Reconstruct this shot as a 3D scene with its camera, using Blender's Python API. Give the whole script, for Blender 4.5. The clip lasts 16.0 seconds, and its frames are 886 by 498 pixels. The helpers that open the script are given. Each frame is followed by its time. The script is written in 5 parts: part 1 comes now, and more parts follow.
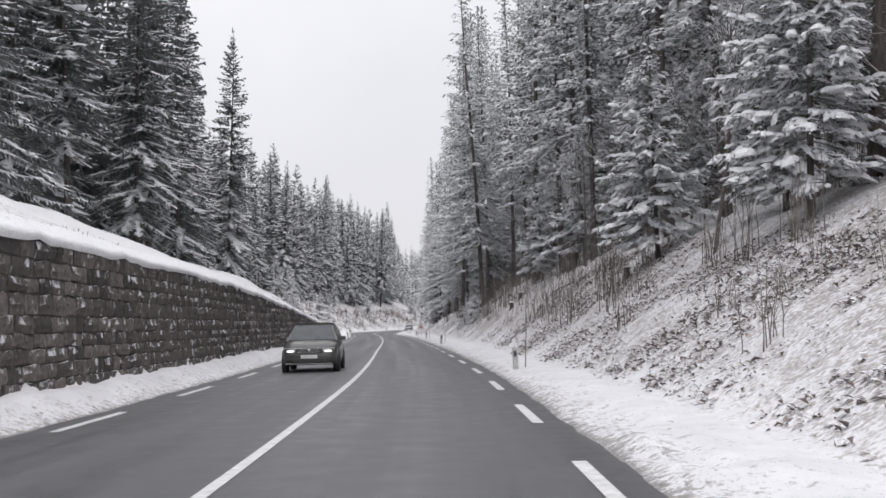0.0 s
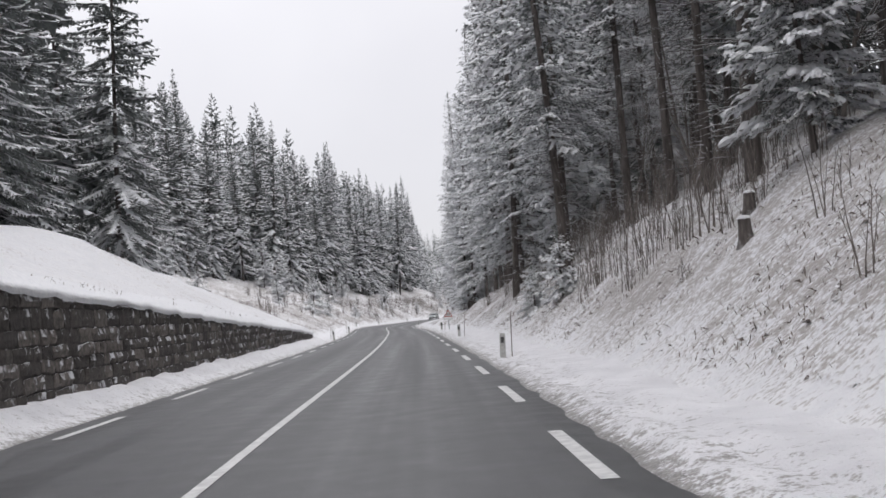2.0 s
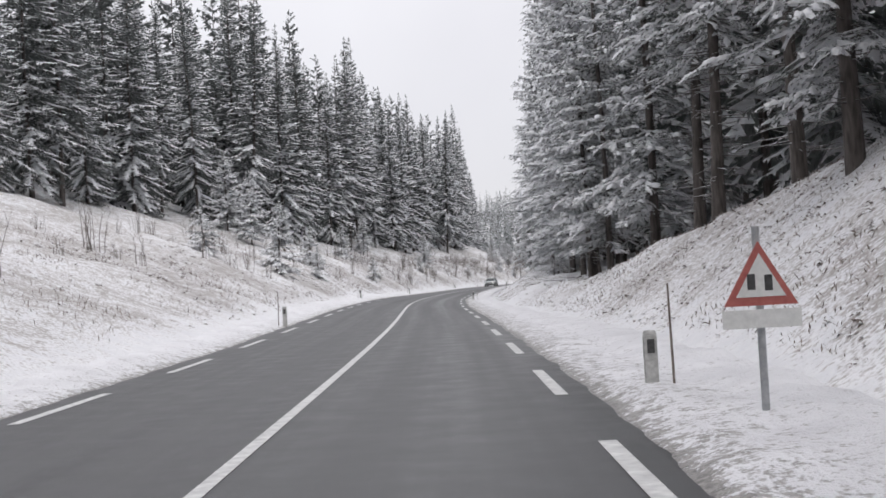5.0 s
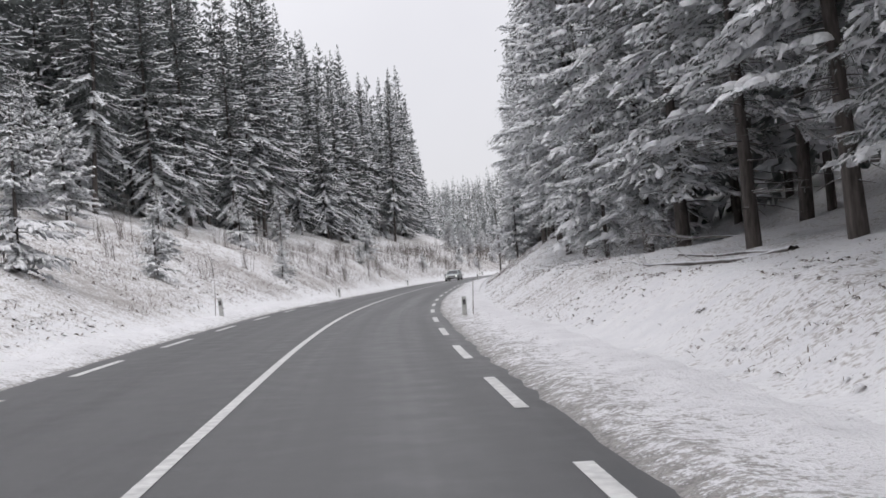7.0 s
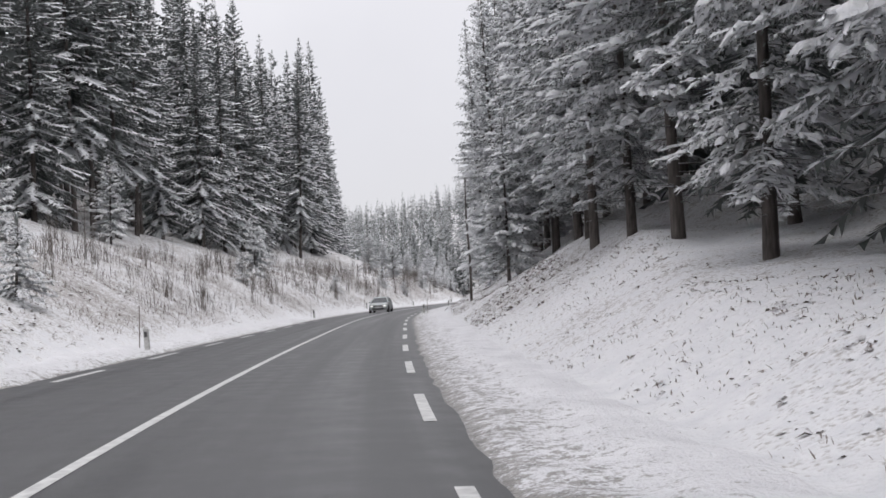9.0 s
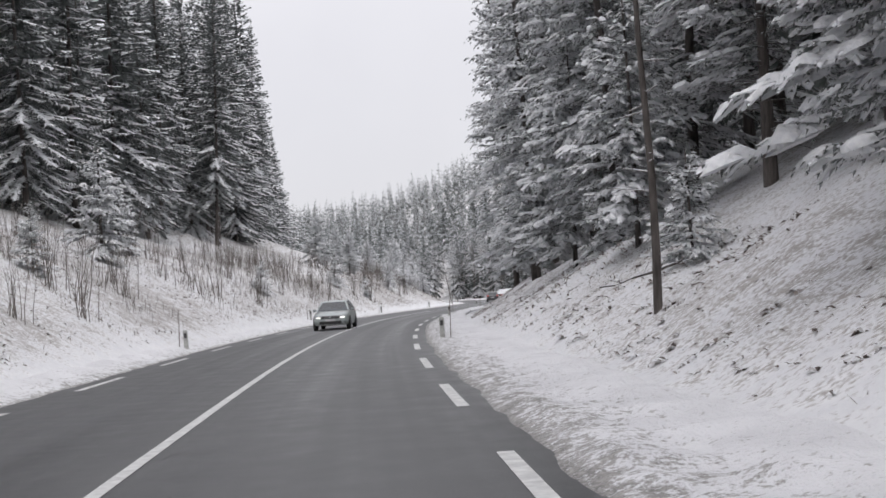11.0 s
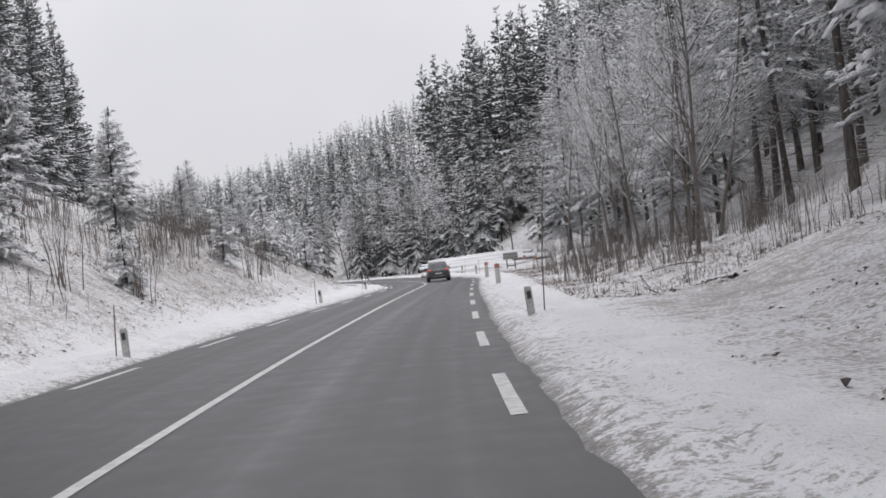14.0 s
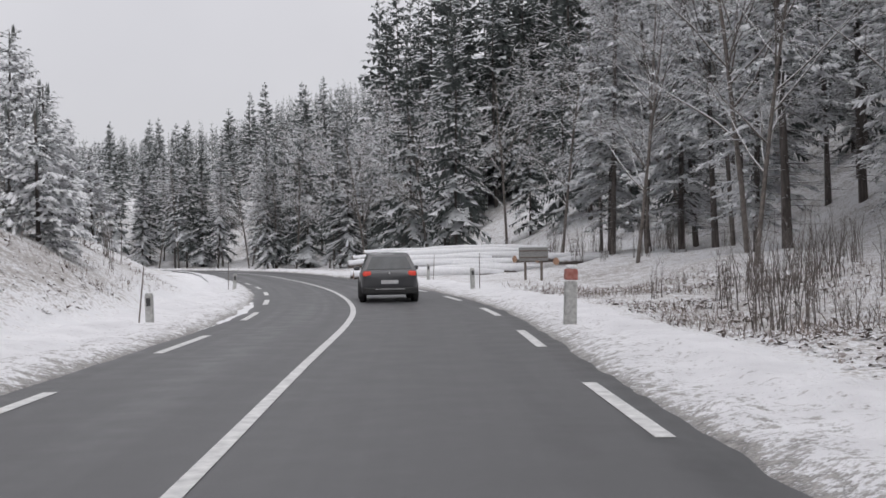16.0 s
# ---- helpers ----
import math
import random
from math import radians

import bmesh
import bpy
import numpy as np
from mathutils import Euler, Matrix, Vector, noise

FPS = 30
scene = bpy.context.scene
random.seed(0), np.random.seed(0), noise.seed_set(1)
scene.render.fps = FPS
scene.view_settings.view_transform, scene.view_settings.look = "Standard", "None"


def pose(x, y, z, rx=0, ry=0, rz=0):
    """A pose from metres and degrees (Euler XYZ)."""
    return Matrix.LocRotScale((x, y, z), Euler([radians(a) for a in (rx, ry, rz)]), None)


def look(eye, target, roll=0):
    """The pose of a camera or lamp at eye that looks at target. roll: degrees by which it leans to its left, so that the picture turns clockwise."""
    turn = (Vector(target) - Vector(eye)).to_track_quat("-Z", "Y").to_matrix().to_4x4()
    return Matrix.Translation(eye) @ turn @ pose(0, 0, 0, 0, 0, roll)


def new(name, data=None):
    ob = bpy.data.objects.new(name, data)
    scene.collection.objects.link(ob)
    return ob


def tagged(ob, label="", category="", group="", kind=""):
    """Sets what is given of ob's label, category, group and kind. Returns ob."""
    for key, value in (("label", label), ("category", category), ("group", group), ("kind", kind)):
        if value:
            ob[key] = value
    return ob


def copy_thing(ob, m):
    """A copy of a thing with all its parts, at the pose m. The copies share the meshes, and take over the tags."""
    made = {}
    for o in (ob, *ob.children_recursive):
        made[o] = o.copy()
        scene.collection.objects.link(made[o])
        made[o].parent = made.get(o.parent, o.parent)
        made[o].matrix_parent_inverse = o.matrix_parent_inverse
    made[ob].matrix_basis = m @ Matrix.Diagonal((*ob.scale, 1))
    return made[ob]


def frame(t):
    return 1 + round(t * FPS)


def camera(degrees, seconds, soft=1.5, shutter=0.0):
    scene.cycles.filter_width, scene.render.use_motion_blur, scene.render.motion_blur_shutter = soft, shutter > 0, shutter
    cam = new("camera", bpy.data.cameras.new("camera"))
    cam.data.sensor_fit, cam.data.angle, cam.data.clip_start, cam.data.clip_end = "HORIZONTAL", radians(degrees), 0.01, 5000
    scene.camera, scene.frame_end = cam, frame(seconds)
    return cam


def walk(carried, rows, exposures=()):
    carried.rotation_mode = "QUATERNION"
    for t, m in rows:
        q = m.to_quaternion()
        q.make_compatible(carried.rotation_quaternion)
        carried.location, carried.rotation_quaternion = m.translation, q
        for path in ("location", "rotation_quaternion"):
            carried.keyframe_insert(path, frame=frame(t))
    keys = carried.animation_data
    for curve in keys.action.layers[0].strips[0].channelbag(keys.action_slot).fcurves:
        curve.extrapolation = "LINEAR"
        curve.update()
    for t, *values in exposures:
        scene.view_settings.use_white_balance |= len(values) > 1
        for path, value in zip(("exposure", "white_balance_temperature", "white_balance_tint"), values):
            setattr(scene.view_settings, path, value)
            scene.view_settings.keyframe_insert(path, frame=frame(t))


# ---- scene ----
cam = camera(43.5, 16.0, soft=1.6)
ROWS = [
    (0.0, 0.085, 0.441, 1.256, -0.448, 3.884, 1.021),
    (0.5, 0.17, 10.895, 1.255, 0.118, 3.74, 2.652),
    (1.0, 0.107, 21.355, 1.246, 0.192, 3.57, 5.417),
    (1.5, -0.087, 31.817, 1.244, 0.258, 3.429, 5.498),
    (2.0, -0.413, 42.255, 1.247, 0.941, 3.278, 4.554),
    (2.5, -0.781, 52.661, 1.256, 1.907, 3.279, 3.611),
    (3.0, -1.191, 63.086, 1.261, 2.743, 3.229, 3.311),
    (3.5, -1.639, 73.524, 1.263, 3.042, 3.109, 2.233),
    (4.0, -2.112, 83.949, 1.261, 3.25, 2.26, 2.84),
    (4.2, -2.306, 88.109, 1.259, 3.73, 1.644, 3.248),
    (6.3, -4.704, 130.53, 1.248, 2.4, 1.649, 3.633),
    (6.5, -4.982, 134.484, 1.24, 2.159, 1.547, 4.004),
    (7.0, -5.678, 144.36, 1.214, 0.8, 1.158, 4.965),
    (7.5, -6.318, 154.294, 1.198, -0.262, 0.965, 5.173),
    (8.0, -6.881, 164.248, 1.19, -1.456, 0.876, 4.728),
    (8.2, -7.09, 168.237, 1.19, -2.045, 1.371, 4.369),
    (10.3, -7.528, 211.022, 1.215, -5.642, 2.632, 2.916),
    (10.5, -7.423, 215.286, 1.218, -5.873, 2.601, 3.157),
    (11.0, -7.114, 225.991, 1.227, -6.5, 2.378, 3.499),
    (11.5, -6.658, 236.806, 1.243, -7.169, 2.132, 3.239),
    (12.0, -5.969, 247.739, 1.251, -7.892, 1.86, 3.604),
    (12.5, -4.999, 258.806, 1.241, -8.785, 1.578, 4.616),
    (13.0, -3.763, 269.993, 1.231, -9.752, 1.183, 5.694),
    (13.5, -2.261, 281.22, 1.23, -10.978, 0.972, 6.05),
    (14.0, -0.53, 292.416, 1.247, -12.346, 0.687, 6.077),
    (14.5, 1.458, 303.611, 1.249, -13.578, 0.511, 5.625),
    (15.0, 3.689, 314.773, 1.252, -14.842, 0.284, 5.141),
    (15.5, 6.071, 325.879, 1.261, -15.223, 0.114, 3.261),
    (16.0, 8.549, 336.925, 1.257, -15.67, 0.248, 0.895),
]
UNIT = 1.15           # metres to one unit of the plan below; the finished place is brought to metres at the end
walk(cam, [(t, pose(x * UNIT, y * UNIT, z * UNIT, 90 + pitch, roll, yaw)) for t, x, y, z, yaw, pitch, roll in ROWS],
     [(0.0, 0.08), (4.0, 0.10), (8.0, 0.03), (12.5, 0.02), (14.0, -0.08), (15.0, -0.18), (16.0, -0.24)])

# ---------------------------------------------------------------- light
ZENITH = 1.0           # how much brighter the overcast sky is overhead than at the horizon
world = bpy.data.worlds.new("overcast_sky")
scene.world = world
world.use_nodes = True
wn, wl = world.node_tree.nodes, world.node_tree.links
wn.clear()
w_out, w_bg = wn.new("ShaderNodeOutputWorld"), wn.new("ShaderNodeBackground")
w_sky, w_mix = wn.new("ShaderNodeTexSky"), wn.new("ShaderNodeMixRGB")
w_sky.sky_type, w_sky.sun_disc = "NISHITA", False
w_sky.sun_elevation, w_sky.sun_rotation = radians(35), radians(160)
w_scale = wn.new("ShaderNodeVectorMath")
w_scale.operation = "SCALE"
w_scale.inputs["Scale"].default_value = 0.1
w_co, w_noise, w_ramp = wn.new("ShaderNodeTexCoord"), wn.new("ShaderNodeTexNoise"), wn.new("ShaderNodeValToRGB")
w_noise.inputs["Scale"].default_value = 2.2
w_noise.inputs["Detail"].default_value = 5
w_ramp.color_ramp.elements[0].position, w_ramp.color_ramp.elements[0].color = 0.3, (0.715, 0.705, 0.745, 1)
w_ramp.color_ramp.elements[1].position, w_ramp.color_ramp.elements[1].color = 0.75, (0.835, 0.825, 0.86, 1)
w_mix.inputs[0].default_value = 0.94
wl.new(w_co.outputs["Generated"], w_noise.inputs["Vector"])
wl.new(w_noise.outputs["Fac"], w_ramp.inputs[0])
wl.new(w_sky.outputs[0], w_scale.inputs[0])
wl.new(w_scale.outputs[0], w_mix.inputs[1])
wl.new(w_ramp.outputs[0], w_mix.inputs[2])
w_sep, w_up, w_pow, w_add = (wn.new(k) for k in ("ShaderNodeSeparateXYZ", "ShaderNodeClamp", "ShaderNodeMath", "ShaderNodeMath"))
w_pow.operation, w_add.operation = "POWER", "MULTIPLY_ADD"
w_pow.inputs[1].default_value = 1.35
w_add.inputs[1].default_value, w_add.inputs[2].default_value = ZENITH, 0.98
wl.new(w_co.outputs["Generated"], w_sep.inputs[0])
wl.new(w_sep.outputs["Z"], w_up.inputs["Value"])
wl.new(w_up.outputs[0], w_pow.inputs[0])
wl.new(w_pow.outputs[0], w_add.inputs[0])
wl.new(w_add.outputs[0], w_bg.inputs[1])
wl.new(w_mix.outputs[0], w_bg.inputs[0])
wl.new(w_bg.outputs[0], w_out.inputs[0])
sun = bpy.data.lights.new("sun", "SUN")
sun.energy, sun.angle, sun.color = 0.7, radians(50), (1, 0.97, 0.94)
new("sun", sun).matrix_world = look((20, -120, 300), (0, 60, 0))


# ---------------------------------------------------------------- materials
def material(name, rough=0.8, metal=0.0):
    m = bpy.data.materials.new(name)
    m.use_nodes = True
    b = m.node_tree.nodes["Principled BSDF"]
    b.inputs["Roughness"].default_value, b.inputs["Metallic"].default_value = rough, metal
    return m, m.node_tree.nodes, m.node_tree.links, b


def noise_at(n, l, scale, detail=4, space="Object", stretch=None):
    co, tex = n.new("ShaderNodeTexCoord"), n.new("ShaderNodeTexNoise")
    tex.inputs["Scale"].default_value, tex.inputs["Detail"].default_value = scale, detail
    if stretch:
        mp = n.new("ShaderNodeMapping")
        mp.inputs["Scale"].default_value = stretch
        l.new(co.outputs[space], mp.inputs[0])
        l.new(mp.outputs[0], tex.inputs["Vector"])
    else:
        l.new(co.outputs[space], tex.inputs["Vector"])
    return tex.outputs["Fac"]


def ramp(n, l, fac, stops):
    r = n.new("ShaderNodeValToRGB")
    while len(r.color_ramp.elements) < len(stops):
        r.color_ramp.elements.new(0.5)
    for e, (p, c) in zip(r.color_ramp.elements, stops):
        e.position, e.color = p, (*c, 1)
    l.new(fac, r.inputs[0])
    return r.outputs[0]


def mix(n, l, fac, a, b, kind="MIX"):
    m = n.new("ShaderNodeMixRGB")
    m.blend_type = kind
    for k, v in enumerate((fac, a, b)):
        if isinstance(v, (int, float)):
            m.inputs[k].default_value = v if k == 0 else (v, v, v, 1)
        elif isinstance(v, tuple):
            m.inputs[k].default_value = (*v, 1)
        else:
            l.new(v, m.inputs[k])
    return m.outputs[0]


def maths(n, l, op, a, b):
    m = n.new("ShaderNodeMath")
    m.operation = op
    for k, v in enumerate((a, b)):
        if isinstance(v, (int, float)):
            m.inputs[k].default_value = v
        else:
            l.new(v, m.inputs[k])
    return m.outputs[0]


def bump(n, l, b, height, strength, distance):
    k = n.new("ShaderNodeBump")
    k.inputs["Strength"].default_value, k.inputs["Distance"].default_value = strength, distance
    l.new(height, k.inputs["Height"])
    l.new(k.outputs[0], b.inputs["Normal"])


def facing_up(n, l, low, high, speckle=0.5, scale=6.0):
    """1 where snow can lie: on faces that look up, with an uneven border."""
    geo, sep, mr = n.new("ShaderNodeNewGeometry"), n.new("ShaderNodeSeparateXYZ"), n.new("ShaderNodeMapRange")
    l.new(geo.outputs["Normal"], sep.inputs[0])
    f = noise_at(n, l, scale, 5)
    s = maths(n, l, "ADD", sep.outputs["Z"], maths(n, l, "MULTIPLY", maths(n, l, "SUBTRACT", f, 0.5), speckle * 2))
    l.new(s, mr.inputs["Value"])
    mr.inputs["From Min"].default_value, mr.inputs["From Max"].default_value = low, high
    return mr.outputs[0]


def simple(name, dark, light, scale, rough=0.8, metal=0.0, relief=0.3, depth=0.01, stretch=None, coat=0.0):
    m, n, l, b = material(name, rough, metal)
    f = noise_at(n, l, scale, 6, stretch=stretch)
    l.new(ramp(n, l, f, [(0.3, dark), (0.7, light)]), b.inputs["Base Color"])
    if relief:
        bump(n, l, b, f, relief, depth)
    b.inputs["Coat Weight"].default_value = coat
    return m


def snowy(name, dark, light, scale, low, high, speckle=0.5, snow_scale=6.0, rough=0.85, stretch=None, relief=0.5, depth=0.02, snow=(0.83, 0.84, 0.87), random_shift=0.0):
    m, n, l, b = material(name, rough)
    f = noise_at(n, l, scale, 6, stretch=stretch)
    base = ramp(n, l, f, [(0.3, dark), (0.72, light)])
    if random_shift:
        info = n.new("ShaderNodeObjectInfo")
        base = mix(n, l, maths(n, l, "MULTIPLY", info.outputs["Random"], random_shift), base, light)
    up = facing_up(n, l, low, high, speckle, snow_scale)
    l.new(mix(n, l, up, base, snow), b.inputs["Base Color"])
    if relief:
        bump(n, l, b, f, relief, depth)
    return m


def make_ground():
    m, n, l, b = material("snow_ground", 0.7)
    big, mid, fine = noise_at(n, l, 0.12, 4), noise_at(n, l, 2.2, 6), noise_at(n, l, 14, 5)
    white = ramp(n, l, mid, [(0.25, (0.74, 0.745, 0.77)), (0.75, (0.88, 0.88, 0.89))])
    earth = ramp(n, l, fine, [(0.3, (0.13, 0.115, 0.10)), (0.7, (0.36, 0.32, 0.29))])
    # bare litter shows through in small specks; how much of it is told by the ground's own cover
    cover = n.new("ShaderNodeAttribute")
    cover.attribute_name = "litter"
    k = maths(n, l, "ADD", maths(n, l, "MULTIPLY", fine, 0.66), maths(n, l, "MULTIPLY", big, 0.34))
    k = maths(n, l, "ADD", k, maths(n, l, "MULTIPLY", maths(n, l, "SUBTRACT", mid, 0.5), 0.4))
    k = maths(n, l, "ADD", k, maths(n, l, "MULTIPLY", maths(n, l, "SUBTRACT", cover.outputs["Fac"], 0.5), 0.17))
    show = ramp(n, l, k, [(0.50, (0, 0, 0)), (0.64, (0.8, 0.8, 0.8))])
    l.new(mix(n, l, show, white, earth), b.inputs["Base Color"])
    bump(n, l, b, maths(n, l, "ADD", maths(n, l, "MULTIPLY", mid, 1.2), maths(n, l, "MULTIPLY", fine, 0.5)), 0.7, 0.12)
    return m


def make_verge():
    m, n, l, b = material("verge_snow", 0.65)
    mid, fine, grit, speck = noise_at(n, l, 1.3, 5), noise_at(n, l, 6, 6), noise_at(n, l, 42, 3), noise_at(n, l, 17, 4)
    white = ramp(n, l, mid, [(0.25, (0.72, 0.72, 0.74)), (0.7, (0.87, 0.87, 0.89))])
    k = maths(n, l, "ADD", maths(n, l, "MULTIPLY", fine, 0.35), maths(n, l, "ADD", maths(n, l, "MULTIPLY", grit, 0.25), maths(n, l, "MULTIPLY", speck, 0.4)))
    cover = n.new("ShaderNodeAttribute")
    cover.attribute_name = "litter"
    k2 = maths(n, l, "ADD", k, maths(n, l, "MULTIPLY", maths(n, l, "SUBTRACT", cover.outputs["Fac"], 0.32), 0.24))
    dirt = ramp(n, l, k2, [(0.50, (0, 0, 0)), (0.59, (0.92, 0.92, 0.92))])
    slush = ramp(n, l, speck, [(0.3, (0.07, 0.066, 0.06)), (0.7, (0.40, 0.38, 0.36))])
    l.new(mix(n, l, dirt, white, slush), b.inputs["Base Color"])
    bump(n, l, b, k, 1.0, 0.09)
    return m


def make_asphalt():
    m, n, l, b = material("wet_asphalt", 0.5)
    big, mid, grain = noise_at(n, l, 0.25, 4), noise_at(n, l, 2.0, 5), noise_at(n, l, 120, 2)
    tracks = noise_at(n, l, 1.0, 3, "UV", (1.4, 0.02, 1))
    k = maths(n, l, "ADD", maths(n, l, "MULTIPLY", tracks, 0.6), maths(n, l, "MULTIPLY", mid, 0.4))
    c = ramp(n, l, k, [(0.34, (0.034, 0.035, 0.039)), (0.66, (0.125, 0.126, 0.132))])
    l.new(mix(n, l, 0.3, c, ramp(n, l, grain, [(0.35, (0.05, 0.05, 0.05)), (0.7, (0.16, 0.16, 0.16))])), b.inputs["Base Color"])
    l.new(ramp(n, l, maths(n, l, "ADD", maths(n, l, "MULTIPLY", mid, 0.35), maths(n, l, "MULTIPLY", tracks, 0.65)), [(0.35, (0.36,) * 3), (0.65, (0.66,) * 3)]), b.inputs["Roughness"])
    bump(n, l, b, grain, 0.25, 0.004)
    return m


def make_stone():
    m, n, l, b = material("wall_stone", 0.85)
    geo, sep = n.new("ShaderNodeNewGeometry"), n.new("ShaderNodeSeparateXYZ")
    fine, patch = n.new("ShaderNodeTexNoise"), n.new("ShaderNodeTexNoise")
    for tex, scale, detail in ((fine, 7.0, 6), (patch, 2.4, 6)):
        tex.inputs["Scale"].default_value, tex.inputs["Detail"].default_value = scale, detail
        tex.inputs["Roughness"].default_value = 0.65
        l.new(geo.outputs["Position"], tex.inputs["Vector"])
    l.new(geo.outputs["Normal"], sep.inputs[0])
    tone = maths(n, l, "ADD", maths(n, l, "MULTIPLY", fine.outputs["Fac"], 0.7), maths(n, l, "MULTIPLY", geo.outputs["Random Per Island"], 0.3))
    base = ramp(n, l, tone, [(0.28, (0.04, 0.036, 0.034)), (0.54, (0.105, 0.094, 0.086)), (0.76, (0.24, 0.21, 0.19))])
    lie = maths(n, l, "ADD", maths(n, l, "MULTIPLY", sep.outputs["Z"], 0.32), patch.outputs["Fac"])
    white = ramp(n, l, lie, [(0.59, (0, 0, 0)), (0.70, (0.85, 0.85, 0.85))])
    l.new(mix(n, l, white, base, (0.80, 0.81, 0.84)), b.inputs["Base Color"])
    bump(n, l, b, fine.outputs["Fac"], 0.9, 0.05)
    return m


GROUND, VERGE, ASPHALT = make_ground(), make_verge(), make_asphalt()
PAINT = simple("road_paint", (0.50, 0.50, 0.50), (0.78, 0.78, 0.77), 7, 0.6, relief=0.2)
STONE = make_stone()
MORTAR = simple("wall_joint", (0.025, 0.023, 0.022), (0.09, 0.082, 0.076), 6, 0.95, relief=0.6, depth=0.03)
BARK = snowy("spruce_bark", (0.045, 0.038, 0.034), (0.15, 0.13, 0.12), 3.0, 0.2, 0.8, 0.45, 3.0, stretch=(4, 4, 0.7), relief=0.9, depth=0.03)
# needle colours lifted for hoarfrost, and to stand in for haze among the trees
NEEDLES = snowy("spruce_needles", (0.085, 0.098, 0.092), (0.25, 0.265, 0.255), 5.0, -0.05, 0.62, 0.7, 6.0, relief=0)
FAR_NEEDLES = snowy("frost_haze_needles", (0.105, 0.117, 0.112), (0.22, 0.236, 0.228), 1.6, 0.1, 1.0, 0.6, 2.0, relief=0)
DARK_NEEDLES = snowy("distant_needles", (0.085, 0.10, 0.094), (0.17, 0.188, 0.18), 0.8, 0.45, 1.15, 0.6, 1.0, relief=0)
CLUMP = simple("branch_snow", (0.76, 0.77, 0.80), (0.91, 0.91, 0.92), 13, 0.6, relief=1.0, depth=0.05)
TWIG = snowy("bare_twig", (0.095, 0.083, 0.075), (0.24, 0.21, 0.19), 8, 0.35, 0.75, 0.4, 8, relief=0.3)
WEED = snowy("dead_weed", (0.15, 0.125, 0.112), (0.36, 0.305, 0.275), 4, 0.75, 1.0, 0.3, 9, relief=0)
CONCRETE = simple("post_concrete", (0.33, 0.33, 0.32), (0.60, 0.60, 0.58), 14, 0.85, relief=0.4, depth=0.006)
POLE = simple("snow_pole_wood", (0.10, 0.08, 0.07), (0.24, 0.20, 0.17), 12, 0.8, stretch=(3, 3, 0.6))


# ---------------------------------------------------------------- helpers
def np_mesh(name, verts, faces, mat=None, smooth=False, mats=None, index=None):
    """A mesh out of arrays; faces: a list of (n, 3) and (n, 4) arrays."""
    faces = [np.asarray(f, dtype=np.int32) for f in (faces if isinstance(faces, list) else [faces])]
    me = bpy.data.meshes.new(name)
    verts = np.asarray(verts, dtype=np.float32)
    loops = np.concatenate([f.ravel() for f in faces])
    totals = np.concatenate([np.full(len(f), f.shape[1], dtype=np.int32) for f in faces])
    starts = np.concatenate([[0], np.cumsum(totals)[:-1]]).astype(np.int32)
    me.vertices.add(len(verts))
    me.vertices.foreach_set("co", verts.ravel())
    me.loops.add(len(loops))
    me.loops.foreach_set("vertex_index", loops)
    me.polygons.add(len(totals))
    me.polygons.foreach_set("loop_start", starts)
    me.polygons.foreach_set("loop_total", totals)
    me.polygons.foreach_set("use_smooth", np.full(len(totals), smooth))
    if mat:
        me.materials.append(mat)
    me.update(calc_edges=True)
    me.validate()
    return me


def grid_faces(rows, cols, offset=0, wrap=False):
    i, j = np.meshgrid(np.arange(rows - 1), np.arange(cols if wrap else cols - 1), indexing="ij")
    a, b = i * cols + j, i * cols + (j + 1) % cols
    return np.stack([a, b, b + cols, a + cols], -1).reshape(-1, 4) + offset


def part(name, data, mat=None, parent=None, label="", m=None):
    """Links a mesh, or a bmesh, as one object under a thing."""
    if isinstance(data, bmesh.types.BMesh):
        me = bpy.data.meshes.new(name)
        data.to_mesh(me)
        data.free()
        data = me
    if mat is not None and not len(data.materials):
        data.materials.append(mat)
    ob = new(name, data)
    if parent is not None:
        ob.parent = parent
    if m is not None:
        ob.matrix_basis = m
    return tagged(ob, label)


def value_noise(x, y, scale, seed):
    """Smooth noise in -1 .. 1 over arrays."""
    r = np.random.default_rng(seed).random((257, 257)) * 2 - 1
    x, y = np.asarray(x) / scale, np.asarray(y) / scale
    i, j = np.floor(x).astype(int), np.floor(y).astype(int)
    u, v = x - i, y - j
    u, v = u * u * (3 - 2 * u), v * v * (3 - 2 * v)
    i, j, i1, j1 = i % 256, j % 256, (i + 1) % 256, (j + 1) % 256
    return (r[i, j] * (1 - u) + r[i1, j] * u) * (1 - v) + (r[i, j1] * (1 - u) + r[i1, j1] * u) * v


# ---------------------------------------------------------------- the road's line
LANE = np.array([(0, 3.48), (29, 3.57), (58, 3.55), (87, 3.22), (130, 3.15), (174, 3.42), (210, 3.38), (250, 3.35), (285, 3.58), (326, 3.5), (350, 3.38)])    # along, the right lane's width


def lane(s, side):
    """Distance of the edge marks from the middle."""
    return (np.interp(s, LANE[:, 0], LANE[:, 1]) if side > 0 else np.interp(s, [300, 330, 345, 358, 380, 400], [3.42, 3.0, 2.55, 2.4, 2.7, 3.2])) / UNIT


